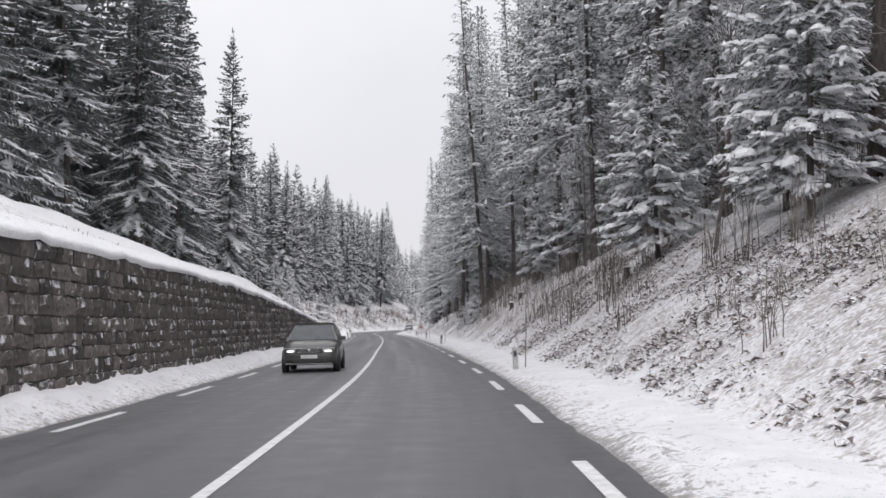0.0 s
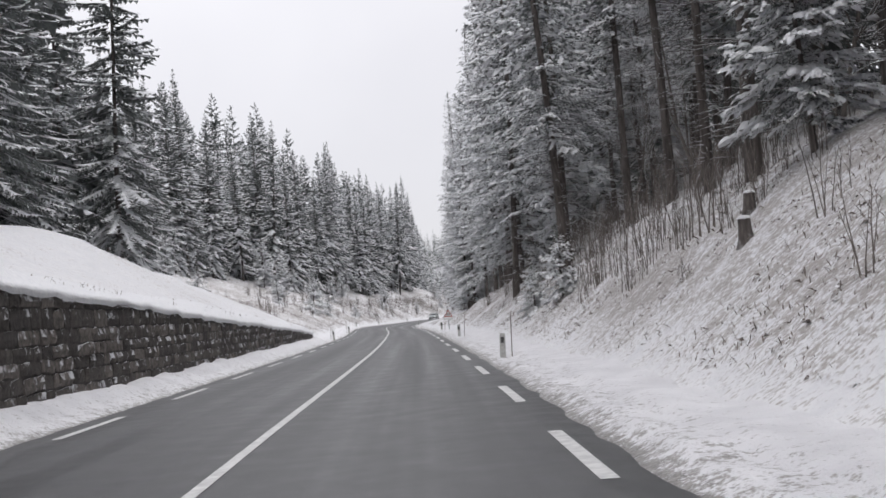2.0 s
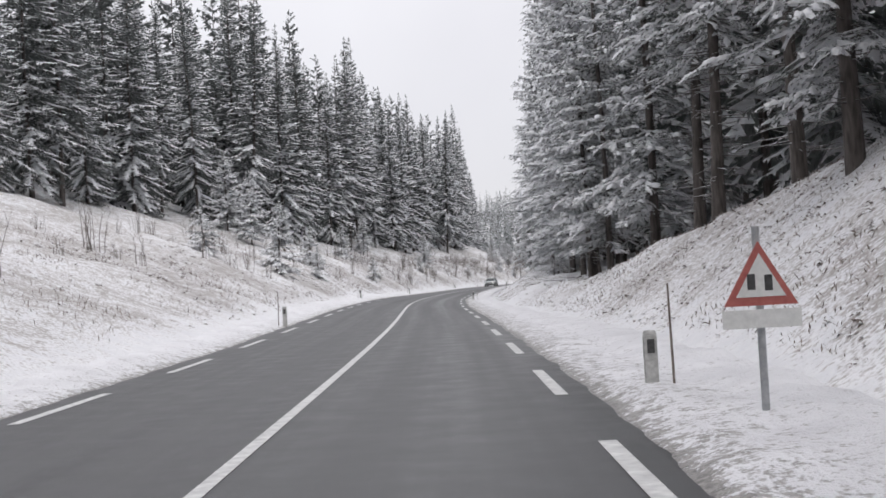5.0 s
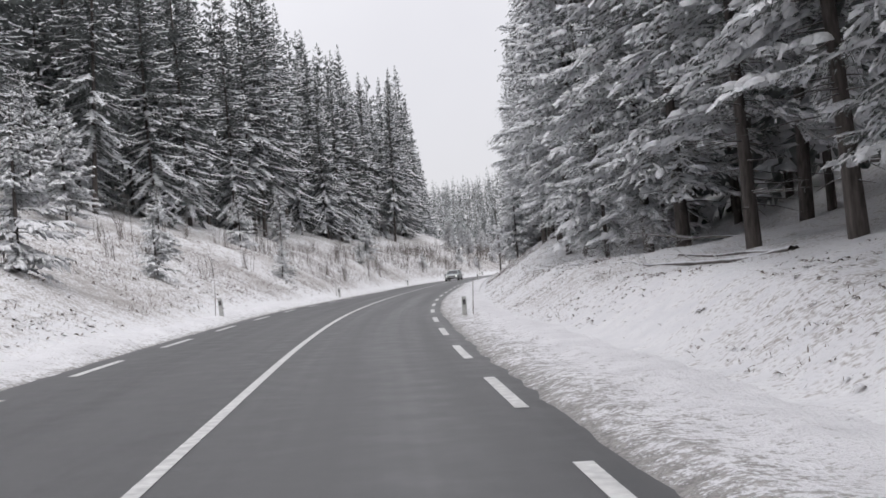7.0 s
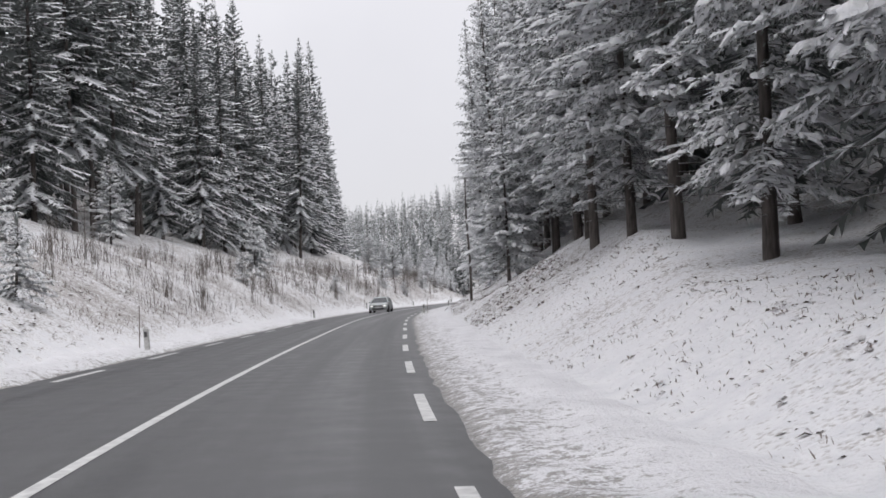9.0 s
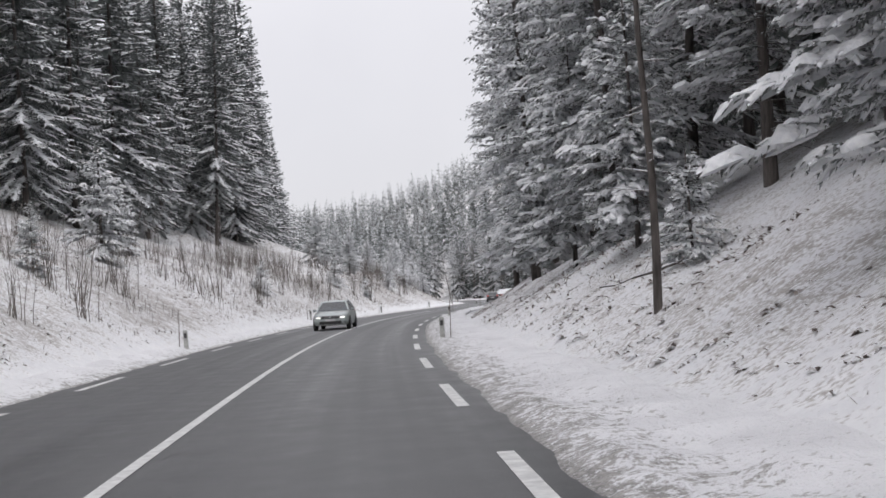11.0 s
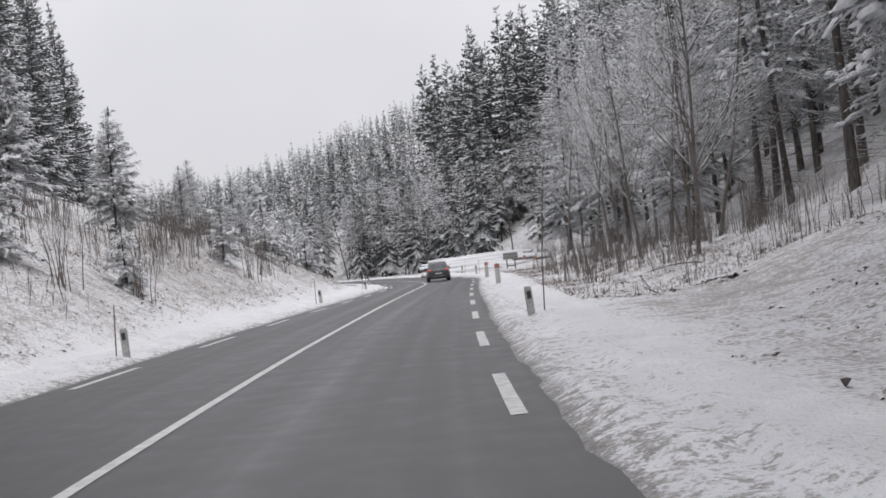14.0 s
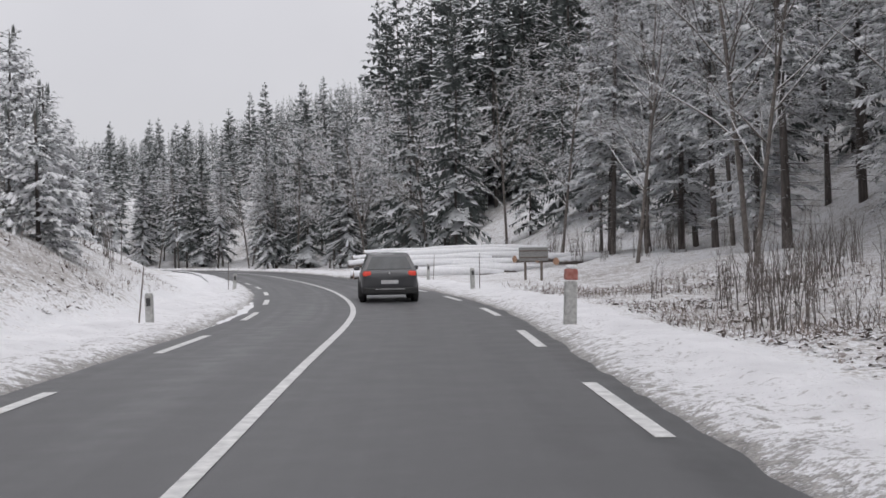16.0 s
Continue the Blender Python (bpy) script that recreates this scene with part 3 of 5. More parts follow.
def spruce_meshes(seed, height, bare, reach, gap, per, dead=0, far=False, coarse_above=99.0, tooth=0.0, wide=0.2, drop=0.8, ridge=0.0, blunt=0.75, shoots=None):
    """Trunk, crown and snow of one spruce. bare: height of the lowest live branch; reach: length of the longest."""
    r = np.random.default_rng(seed)
    trunk, crown, white = Pile(), Pile(), Pile()
    zs = np.linspace(0, height, 4 if far else 9)
    bend = np.stack([0.12 * np.sin(zs * 0.21 + seed), 0.12 * np.cos(zs * 0.17 + seed), zs], 1)
    bend[:, :2] -= bend[0, :2]
    bend[0, 2] = -0.4
    thick = (0.0046 * height + 0.03) * (1 - zs / height) ** 0.8 + 0.012
    thick[0] *= 1.35
    trunk.add(*tube(bend, thick, 5 if far else 9))
    for _ in range(dead):
        z = r.uniform(1.0, bare + 1)
        a, ln = r.uniform(0, 2 * np.pi), r.uniform(0.5, 1.9)
        p = np.array([[0, 0, z], [np.cos(a) * ln * 0.5, np.sin(a) * ln * 0.5, z - 0.05], [np.cos(a) * ln, np.sin(a) * ln, z - 0.25 * r.random()]])
        trunk.add(*tube(p, [0.02, 0.012, 0.004], 4))
    z = bare
    while z < height - 0.25:
        k = (z - bare) / (height - bare)
        full = reach * (1 - k) ** blunt * (0.55 + 0.45 * min(1, k / 0.12 + 0.25))
        for _ in range(per):
            ln = max(full * r.uniform(0.62, 1.12), 0.18)
            a = r.uniform(0, 2 * np.pi)
            lift = radians((-10 if shoots else -18) + 46 * k + r.uniform(-9, 9))
            sag = ((0.36 if shoots else 0.42) - 0.25 * k) * r.uniform(0.5, 1.4)
            z0 = z + r.uniform(-0.5, 0.5) * gap
            out = np.array([np.cos(a), np.sin(a), 0])
            side = np.array([-np.sin(a), np.cos(a), 0])
            u = np.linspace(0, 1, 6)
            curl = r.uniform(-0.12, 0.12)
            spine = (out[None] * (u * ln)[:, None] + side[None] * (curl * ln * u**2)[:, None]
                     + np.array([[0, 0, 1.0]]) * (z0 + ln * (np.tan(lift) * u - sag * u**1.7 + 0.14 * u**4))[:, None])
            if shoots:
                gap1, steps, needle, lie, pads, cushions, half = shoots
                high = z > coarse_above
                bough(crown, white, r, spine, u, ln, out, side, gap1 * (2.0 if high else 1), max(steps - 2, 2) if high else steps, needle * (1.7 if high else 1), lie, pads * (1.5 if high else 1))
                crown.add(*tube(spine, np.linspace(0.012 + 0.006 * ln, 0.004, 6), 3))
                if cushions and ln > 0.6 and r.random() < 0.8:
                    snow_pads(white, r, spine, u, ln, out, side, max(int(cushions * r.uniform(0.3, 1.4) * min(1, ln / 2.4)), 1), half * min(1, 0.4 + ln * 0.25))
            if tooth:
                step = tooth * (1.9 if z > coarse_above else 1.0)
                frond(crown, r, spine, u, ln, out, side, max(int(ln / step), 3), wide * (1.25 if z > coarse_above else 1.0), drop)
            if ridge and ln > 0.5 and r.random() < (0.85 if z < 14 else 0.5):
                snow_ridge(white, r, spine, u, ln, side, ridge)
            if not shoots:
                # the leader of the branch
                blades(crown, spine[4:5], out[None], side[None], 0.14 * ln, 0.025 * ln + 0.03, 0.3)
        z += gap * (1 - 0.45 * k)
    # the tip
    blades(crown, np.array([[0, 0, height - 0.5]] * 3), np.array([[0.05, 0, 1.0], [0, 0.05, 1], [-0.04, -0.04, 1]]), np.array([[1.0, 0, 0], [0, 1, 0], [0.7, 0.7, 0]]), 0.7, 0.12, 0.0)
    if not white.n:
        white = None
    return trunk, crown, white


def spruce(kind, seed, label, near=True, **how):
    """One spruce as a thing: trunk, crown and the snow that lies on its branches."""
    trunk, crown, white = spruce_meshes(seed, **how)
    tree = tagged(new(kind), label, "tree")
    part("trunk", trunk.mesh("trunk", BARK, True), None, tree)
    part("crown", crown.mesh("crown", NEEDLES if near else FAR_NEEDLES), None, tree)
    if white and white.n:
        part("branch_snow", white.mesh("branch_snow", CLUMP, True), None, tree, "white snow clumps on branches")["kind"] = "stuff"
    return tree


def bare_tree_meshes(seed, height, spread=0.5, snow=True, levels=3):
    """A leafless broadleaf tree: wood, and snow along the upper sides of its limbs."""
    r = np.random.default_rng(seed)
    wood, white = Pile(), Pile()

    def limb(start, way, ln, rad, level):
        n = 6 if level < 2 else 4
        pts, w = [start], way / np.linalg.norm(way)
        for _ in range(n - 1):
            w = w + r.normal(0, 0.13 if level else 0.045, 3) + np.array([0, 0, 0.05 if level else 0.02])
            w /= np.linalg.norm(w)
            pts.append(pts[-1] + w * ln / (n - 1))
        pts = np.array(pts)
        rad_at = np.linspace(rad, rad * (0.35 if level < levels else 0.2), n)
        wood.add(*tube(pts, rad_at, 7 if level == 0 else 4))
        if snow and level > 0:
            flat = np.hypot(*(pts[-1] - pts[0])[:2]) / max(ln, 1e-6)
            if flat > 0.35:
                up = np.array([0, 0, 1.0])
                white.add(*tube(pts + up * rad_at[:, None] * 0.9, np.maximum(rad_at * 0.7, 0.007), 4))
        if level >= levels:
            return
        for _ in range([13, 6, 4][level]):
            t = r.uniform(0.3 if level == 0 else 0.2, 0.98)
            p = np.array([np.interp(t, np.linspace(0, 1, n), pts[:, c]) for c in range(3)])
            a = r.uniform(0, 2 * np.pi)
            side = np.array([np.cos(a), np.sin(a), 0])
            nw = w * (1 - spread) + side * spread * 1.3 + np.array([0, 0, 0.15 - 0.3 * (level > 0) * r.random()])
            limb(p, nw, ln * r.uniform(0.36, 0.6) * (1.1 - 0.4 * t), max(rad * 0.42 * (1.15 - 0.6 * t), 0.006), level + 1)

    limb(np.array([0, 0, -0.3]), np.array([r.normal(0, 0.06), r.normal(0, 0.06), 1.0]), height, 0.0062 * height + 0.025, 0)
    return wood, white


def bare_tree(seed, height, label, **how):
    wood, white = bare_tree_meshes(seed, height, **how)
    tree = tagged(new("bare_tree"), label, "tree")
    part("trunk", wood.mesh("trunk", TWIG, True), None, tree)
    if white.n:
        part("branch_snow", white.mesh("branch_snow", CLUMP, True), None, tree, "white snow lines on branches")["kind"] = "stuff"
    return tree


def bush_mesh(seed, height, stems, lean=0.25):
    """Thin stems that rise from one root, forking near the top."""
    r = np.random.default_rng(seed)
    wood = Pile()
    for _ in range(stems):
        a, ln = r.uniform(0, 2 * np.pi), height * r.uniform(0.5, 1.0)
        out = np.array([np.cos(a), np.sin(a), 0]) * lean * r.random()
        root = np.array([r.normal(0, 0.18), r.normal(0, 0.18), -0.1])
        u = np.linspace(0, 1, 5)[:, None]
        p = root + u * np.array([0, 0, ln]) + out * ln * u**1.6 + np.cumsum(r.normal(0, 0.018 * ln, (5, 3)), 0)
        wood.add(*tube(p, np.linspace(0.010 + 0.004 * ln, 0.003, 5), 3))
        for _ in range(4):
            t = r.uniform(0.35, 0.95)
            q = np.array([np.interp(t, u[:, 0], p[:, c]) for c in range(3)])
            b = r.uniform(0, 2 * np.pi)
            e = q + np.array([np.cos(b) * 0.5, np.sin(b) * 0.5, 0.8]) * ln * 0.28 * r.uniform(0.5, 1.1)
            wood.add(*tube(np.array([q, (q + e) / 2 + [0, 0, 0.02], e]), [0.006, 0.004, 0.002], 3))
    return wood


def stand(ob, s, d, turn=0.0, size=1.0, tilt=(0, 0), sink=0.0, first=False):
    """Sets a thing, or a copy of it, on the ground at a place along the road."""
    x, y = on_road(s, d)
    z = float(land(np.array([x]), np.array([y]))[0]) - sink
    m = pose(float(x), float(y), z, tilt[0], tilt[1], turn)
    if first:
        ob.matrix_basis = m @ Matrix.Diagonal((size, size, size, 1))
        return ob
    made = copy_thing(ob, m)
    made.scale = (size, size, size)
    return made


rnd = np.random.default_rng(7)
NEAR = dict(coarse_above=8.5, ridge=0.05)
EDGE = [
    spruce("spruce", 1, "tall dark spruce with snow-laden drooping branches", height=25, bare=2.2, reach=3.3, gap=0.64, per=6, dead=20, shoots=(0.15, 4, 0.135, 0.55, 0.08, 8, 0.12), **NEAR),
    spruce("spruce", 2, "tall spruce with heavy snow on low branches", height=23, bare=3.6, reach=3.6, gap=0.64, per=6, dead=40, shoots=(0.15, 4, 0.135, 0.70, 0.088, 11, 0.15), **NEAR),
    spruce("spruce", 3, "tall spruce with a bare trunk and high crown", height=27, bare=5.5, reach=2.9, gap=0.68, per=6, dead=80, shoots=(0.16, 4, 0.135, 0.52, 0.08, 6, 0.12), **NEAR),
    spruce("spruce", 4, "slender spruce with a long bare trunk", height=26, bare=8.0, reach=2.5, gap=0.62, per=6, dead=130, shoots=(0.18, 4, 0.15, 0.52, 0.085, 6, 0.12), **NEAR),
]
FROND = dict(tooth=0.18, wide=0.26, coarse_above=9)
MIDDLE = [
    spruce("spruce", 11, "tall frosted spruce in the wood's edge", height=26, bare=1.8, reach=4.1, gap=0.62, per=8, dead=6, ridge=0.06, near=False, blunt=0.76, **FROND),
    spruce("spruce", 12, "tall snowy spruce with a bare lower trunk", height=28, bare=5.0, reach=3.6, gap=0.64, per=8, dead=30, ridge=0.06, near=False, blunt=0.72, **FROND),
    spruce("spruce", 13, "slender spruce dusted with snow", height=23, bare=1.0, reach=3.7, gap=0.6, per=8, dead=4, ridge=0.06, near=False, blunt=0.82, **FROND),
]
SMALL = [
    spruce("young_fir", 31, "young fir thickly covered with snow", height=4.2, bare=0.25, reach=1.45, gap=0.26, per=6, shoots=(0.12, 4, 0.11, 0.8, 0.085, 6, 0.12)),
    spruce("young_fir", 32, "small snow-covered fir on the bank", height=3.0, bare=0.2, reach=1.25, gap=0.24, per=6, shoots=(0.12, 4, 0.11, 0.85, 0.085, 6, 0.12)),
    spruce("young_fir", 33, "half-grown fir bent under snow", height=7.5, bare=1.0, reach=2.2, gap=0.36, per=6, shoots=(0.14, 4, 0.13, 0.75, 0.095, 8, 0.15)),
]
used = set()


def plant(stock, k, s, d, size, group=""):
    ob = stock[k]
    first = ob.name not in used
    used.add(ob.name)
    made = stand(ob, s, d, rnd.uniform(0, 360), size, (rnd.normal(0, 1.2), rnd.normal(0, 1.2)), 0.1, first)
    if group:
        tagged(made, group=group)
    return made


# the wood on the right bank: a front row and the trunks behind it
for s in np.arange(14, 314, 5.2):
    s1, d1, pick = s + rnd.uniform(-1.6, 1.6), rnd.uniform(7.4, 9.6), rnd.random()
    if s < 40:
        k, d1 = (2 if pick < 0.55 else 3), d1 + 3.0
    elif s < 84:
        k, d1 = (3 if pick < 0.65 else 2), d1 + np.interp(s, [40, 66], [2.4, 1.4])
    elif s < 112:
        k = 0 if pick < 0.55 else 2
    elif s < 140:
        k = 2 if pick < 0.5 else 0
    else:
        k, d1 = (1 if pick < (0.7 if s < 250 else 0.3) else 0), d1 + np.interp(s, [150, 175, 205, 225, 250, 262, 296, 312], [0.2, 2.6, 2.6, 1.2, 1.0, 0.6, 0.4, 3.0])
    plant(EDGE, k, s1, d1, rnd.uniform(0.82, 1.1), "wood on the right bank")
for s in np.arange(24, 130, 4.4):
    plant(EDGE, 3 if rnd.random() < 0.7 else 2, s + rnd.uniform(-1.5, 1.5), rnd.uniform(12.5, 17), rnd.uniform(0.75, 1.05), "wood on the right bank")
for s in np.arange(30, 300, 9.0):
    plant(MIDDLE, 1 if rnd.random() < 0.6 else 0, s + rnd.uniform(-1.5, 1.5), rnd.uniform(14, 17) if s < 130 else rnd.uniform(12.5, 15), rnd.uniform(0.8, 1.1), "wood on the right bank")


# the wood on the left: close behind the wall, back from the meadow, close again
def edge_of_left(s):
    return np.interp(s, [-20, 60, 104, 116, 150, 200, 250, 290, 320, 345], [13.5, 14.6, 15.5, 26, 27, 24, 18, 17, 19, 23])


for s in np.arange(16, 348, 4.6):
    plant(MIDDLE, int(rnd.integers(0, 3)), s + rnd.uniform(-1.6, 1.6), -(edge_of_left(s) + rnd.uniform(-1.5, 2.5)), rnd.uniform(0.8, 1.12) * (0.85 if 112 < s < 212 else 1.0), "wood on the left slope")
# its far end, inside the bend
for y in np.arange(338, 444, 4.5):
    for back in (0, 6.5):
        x1 = float(np.interp(y, [338, 348, 360, 378, 396, 424], [-17, -15, -14.5, -16, -14.5, -13.5])) - back + rnd.uniform(-1.5, 1.0)
        s1, d1 = (float(q[0]) for q in from_road([x1], [y + rnd.uniform(-1.5, 1.5)]))
        plant(MIDDLE, int(rnd.integers(0, 3)), s1, d1, rnd.uniform(0.9, 1.1) * (1.2 if y > 385 else 1.0), "wood on the left slope")
# on the slope right of the bend, and beyond it
for s in np.arange(290, 404, 4.8):
    for d in (16.5, 21, 26):
        plant(EDGE, int(rnd.choice([3, 2, 0, 2])), s + rnd.uniform(-1.6, 1.6), d + rnd.uniform(-1.5, 2.5), rnd.uniform(0.75, 1.0), "wood beyond the bend")
for s in np.arange(352, 500, 5.5):
    for d in (11, 17):
        if s > 424:
            plant(MIDDLE, int(rnd.integers(0, 3)), s + rnd.uniform(-1.6, 1.6), d + rnd.uniform(-2, 3), rnd.uniform(0.7, 0.95) * np.interp(s, [425, 440, 460, 478, 490], [0.62, 0.62, 0.72, 0.65, 0.5]), "wood beyond the bend")


# the depth of the woods
def far_wood(name, label, places, seed, gap=1.25, per=7, tooth=0.72, plan=False, leaf=FAR_NEEDLES):
    """Many distant spruces as one mesh; places: rows of s, d and size, or of x, y and size on the plan."""
    r = np.random.default_rng(seed)
    kinds = []
    for q in range(4):
        t, c, _ = spruce_meshes(seed + q, height=26 - 1.5 * q, bare=1.5 + q, reach=4.3 - 0.25 * q, gap=gap, per=per, tooth=tooth, wide=0.5, drop=1.0, far=True, blunt=0.62)
        kinds.append((np.concatenate(t.v), [np.concatenate(x) for x in t.f.values() if x], np.concatenate(c.v), [np.concatenate(x) for x in c.f.values() if x]))
    places = np.array(places)
    x, y = (places[:, 0], places[:, 1]) if plan else on_road(places[:, 0], places[:, 1])
    clear = (x > 30) & (x < 38) & (y > 398) & (y < 442)        # a snowy gully stays open
    places, x, y = places[~clear], x[~clear], y[~clear]
    z = land(x, y)
    crowns, trunks = Pile(), Pile()
    for k in range(len(places)):
        tv, tf, cv, cf = kinds[int(r.integers(0, 4))]
        a, size = r.uniform(0, 6.283), places[k, 2]
        m = np.array([[np.cos(a), -np.sin(a), 0], [np.sin(a), np.cos(a), 0], [0, 0, r.uniform(0.9, 1.15)]]) * size
        for pile, v, fs in ((trunks, tv, tf), (crowns, cv, cf)):
            v = v @ m.T + np.array([x[k], y[k], z[k] - 0.2])
            n0 = pile.n
            pile.v.append(v)
            pile.n += len(v)
            for f in fs:
                pile.f[f.shape[1]].append(f + n0)
    wood = tagged(new(name), label, "forest", kind="stuff")
    part("crown", crowns.mesh("crown", leaf), None, wood)["kind"] = "stuff"
    part("trunk", trunks.mesh("trunk", BARK, True), None, wood)["kind"] = "stuff"


deep = np.random.default_rng(17)
far_wood("far_wood", "deep frosted spruce wood on the right slope", [(s + deep.uniform(-3, 3), d + deep.uniform(-2.5, 2.5), deep.uniform(0.78, 1.08)) for s in np.arange(20, 330, 6.5) for d in ((24, 29, 36) if s < 125 else (15.5, 21, 27, 35) if s < 262 else (27, 34, 43, 52))], 50)
far_wood("far_wood", "deep frosted spruce wood on the left slope", [(s + deep.uniform(-3, 3), -(edge_of_left(s) + 5 + 7.0 * j + deep.uniform(-2.5, 2.5)), deep.uniform(0.8, 1.12) * (0.82 if 112 < s < 215 else 1.0))
                                                                for s in np.arange(30, 358, 6.2) for j in range(5)], 60)
far_wood("far_wood", "distant spruce wood on the hill beyond the bend", [(s + deep.uniform(-4, 4), d + deep.uniform(-3, 3), deep.uniform(0.7, 1.0) * np.interp(s, [425, 440, 460, 478, 490], [0.7, 0.66, 0.72, 0.66, 0.5]))
                                                                     for s in np.arange(330, 600, 5.0) for d in (11, 16, 21, 26, 32, 38, 45, 54, 65, 78, 92) if (s > 404 or d > 26) and (s < 520 or d < 50)], 70, 1.15, 7, 0.5, leaf=DARK_NEEDLES)

far_wood("far_wood", "dark spruce wood on the far hill across the valley", [(x + deep.uniform(-4, 4), y + deep.uniform(-6, 6), deep.uniform(0.75, 1.1)) for y in np.arange(640, 1180, 17.0) for x in np.arange(-110, 260, 8.0) if -9 < np.degrees(np.arctan2(x, y - 270)) < 17], 90, 3.0, 5, 2.0, True, DARK_NEEDLES)
crest = []
for y in np.arange(444, 486, 6.0):
    for x in np.arange(40, 78, 4.2):
        s1, d1 = (float(q[0]) for q in from_road([x + deep.uniform(-1.5, 1.5)], [y + deep.uniform(-2, 2)]))
        crest.append((s1, d1, deep.uniform(0.95, 1.2)))
far_wood("far_wood", "dark spruce wood on the crest above the gully", crest, 80, 1.45, leaf=DARK_NEEDLES)


# ---------------------------------------------------------------- young trees, bare trees, bushes
for s, d, k, size in ((35, 9.2, 2, 0.95), (41, 12.5, 2, 0.8), (79, 6.6, 1, 0.75), (84, 6.2, 1, 0.6), (176, -8.6, 0, 1.15), (170, -12.0, 1, 1.0), (190, -8.2, 1, 0.8), (199, -10.5, 0, 0.8),
                      (215, -7.5, 1, 0.8), (228, -13.0, 0, 1.0), (262, -9.0, 0, 0.55), (276, -11.0, 0, 1.25), (283, -12.5, 0, 0.9), (296, -8.2, 1, 0.7), (321, -8.6, 1, 0.9), (326, -7.0, 1, 0.7),
                      (345, -8.4, 1, 0.8), (349, -9.2, 0, 0.75), (203, -16.5, 2, 0.9), (206, -19.5, 2, 1.0), (252, -15, 2, 0.75), (140, -19, 2, 0.7), (126, -14, 1, 0.9), (360, -13.5, 2, 0.6), (366, -11.5, 2, 0.5), (356, -8.5, 1, 1.1), (363, -9.5, 1, 1.2), (370, -9.0, 1, 1.0), (375, -12, 2, 0.5), (350, -15, 2, 0.65),
                      (352, -12.0, 2, 0.5), (388, -13.0, 2, 0.8), (380, -10.5, 1, 1.2), (338, -11.0, 2, 0.7), (333, -13, 2, 0.8), (246, 7.8, 1, 0.7), (258, 8.6, 1, 0.8), (98, 8.0, 1, 0.7), (237, 7.9, 2, 1.05), (243, 10.2, 2, 1.1), (252, 8.2, 2, 0.85), (263, 8.4, 2, 1.0), (271, 8.0, 2, 0.9), (187, 9.8, 2, 1.1), (193, 10.4, 2, 1.15), (181, 10.2, 2, 0.9), (24, 10.0, 2, 1.1), (29, 11.2, 2, 1.0), (54, 10.2, 2, 0.9), (62, 9.2, 2, 0.8), (289, 9.0, 2, 0.9), (386, -12, 2, 1.1), (378, -9.5, 0, 1.1), (382, -8.5, 0, 0.9), (372, -8.5, 0, 1.0), (367, -7.6, 1, 1.1)):
    plant(SMALL, k, s, d, size, "young firs along the road")

BARE = [
    bare_tree(1, 13, "leafless broadleaf tree with snow along its limbs"),
    bare_tree(2, 11, "grey leafless tree with snow-lined twigs", spread=0.6),
    bare_tree(3, 8, "slim leafless tree at the wood's foot", spread=0.42),
]
for s, d, k, size in ((378, 15.5, 0, 1.1), (372, 12.8, 1, 0.95), (366, 15.5, 0, 1.0), (384, 13.5, 1, 1.0), (391, 17, 0, 1.0), (398, 15, 1, 1.0), (386, 19, 0, 1.15), (405, 14, 0, 0.9), (412, 12, 1, 0.95), (420, 11, 0, 0.9),
                      (428, 11, 2, 1.2), (436, 10.5, 1, 0.9), (446, 10, 2, 1.2), (456, 11, 1, 0.9), (352, 13.5, 1, 1.05), (346, 11.0, 2, 1.1), (358, 11.5, 2, 1.2), (338, 12.5, 1, 0.9), (330, 10.5, 2, 1.1),
                      (306, 13.5, 1, 0.8), (298, 12, 2, 0.9), (50, 9.5, 2, 0.7), (30, 9.5, 2, 0.8), (39, 10, 2, 0.7), (24, 12, 1, 0.6), (33, 13, 2, 0.9), (43, 12.5, 1, 0.6), (48, 14, 2, 1.0), (56, 11.5, 2, 0.8), (61, 13.5, 1, 0.6), (68, 12, 2, 0.9), (73, 14, 1, 0.65), (79, 11.5, 2, 0.8), (86, 13, 1, 0.6), (93, 12, 2, 0.9), (101, 13.5, 1, 0.6), (395, 21, 1, 1.1), (402, 19, 0, 1.1), (424, 9.5, 1, 1.0), (431, 9, 0, 0.95), (433, 12, 1, 1.1), (440, 9, 2, 1.3), (443, 11.5, 0, 1.0), (450, 9.5, 1, 1.0), (453, 12, 2, 1.3), (460, 9, 0, 0.9), (464, 11, 1, 1.0), (416, 9.5, 2, 1.3), (409, 10, 1, 1.0), (470, 10, 0, 0.9)):
    plant(BARE, k, s, d, size, "leafless trees by the bend")

# wide limbs reach out towards the road before the bend
WIDE = [bare_tree(8, 12, "leafless tree with long level snow-lined limbs", spread=0.86), bare_tree(9, 10, "leafless tree with level snowy branches", spread=0.8)]
for x, y, k, size in ((29.5, 401, 0, 1.0), (33, 408, 1, 1.1), (26.5, 394, 1, 0.95), (36, 416, 0, 1.0), (23.5, 385, 0, 0.85)):
    s1, d1 = (float(q[0]) for q in from_road([x / UNIT], [y / UNIT]))
    plant(WIDE, k, s1, d1, size, "leafless trees by the bend")
# broken crowns lying on the bank
for s1, d1, tilt in ((177, 10.6, (82, 12)), (174, 11.2, (76, -10)), (181, 11.0, (84, 4))):
    tagged(stand(BARE[2], s1, d1, rnd.uniform(150, 230), 0.55, tilt), "broken leafless crown lying on the snowy bank", group="fallen crowns on the bank")

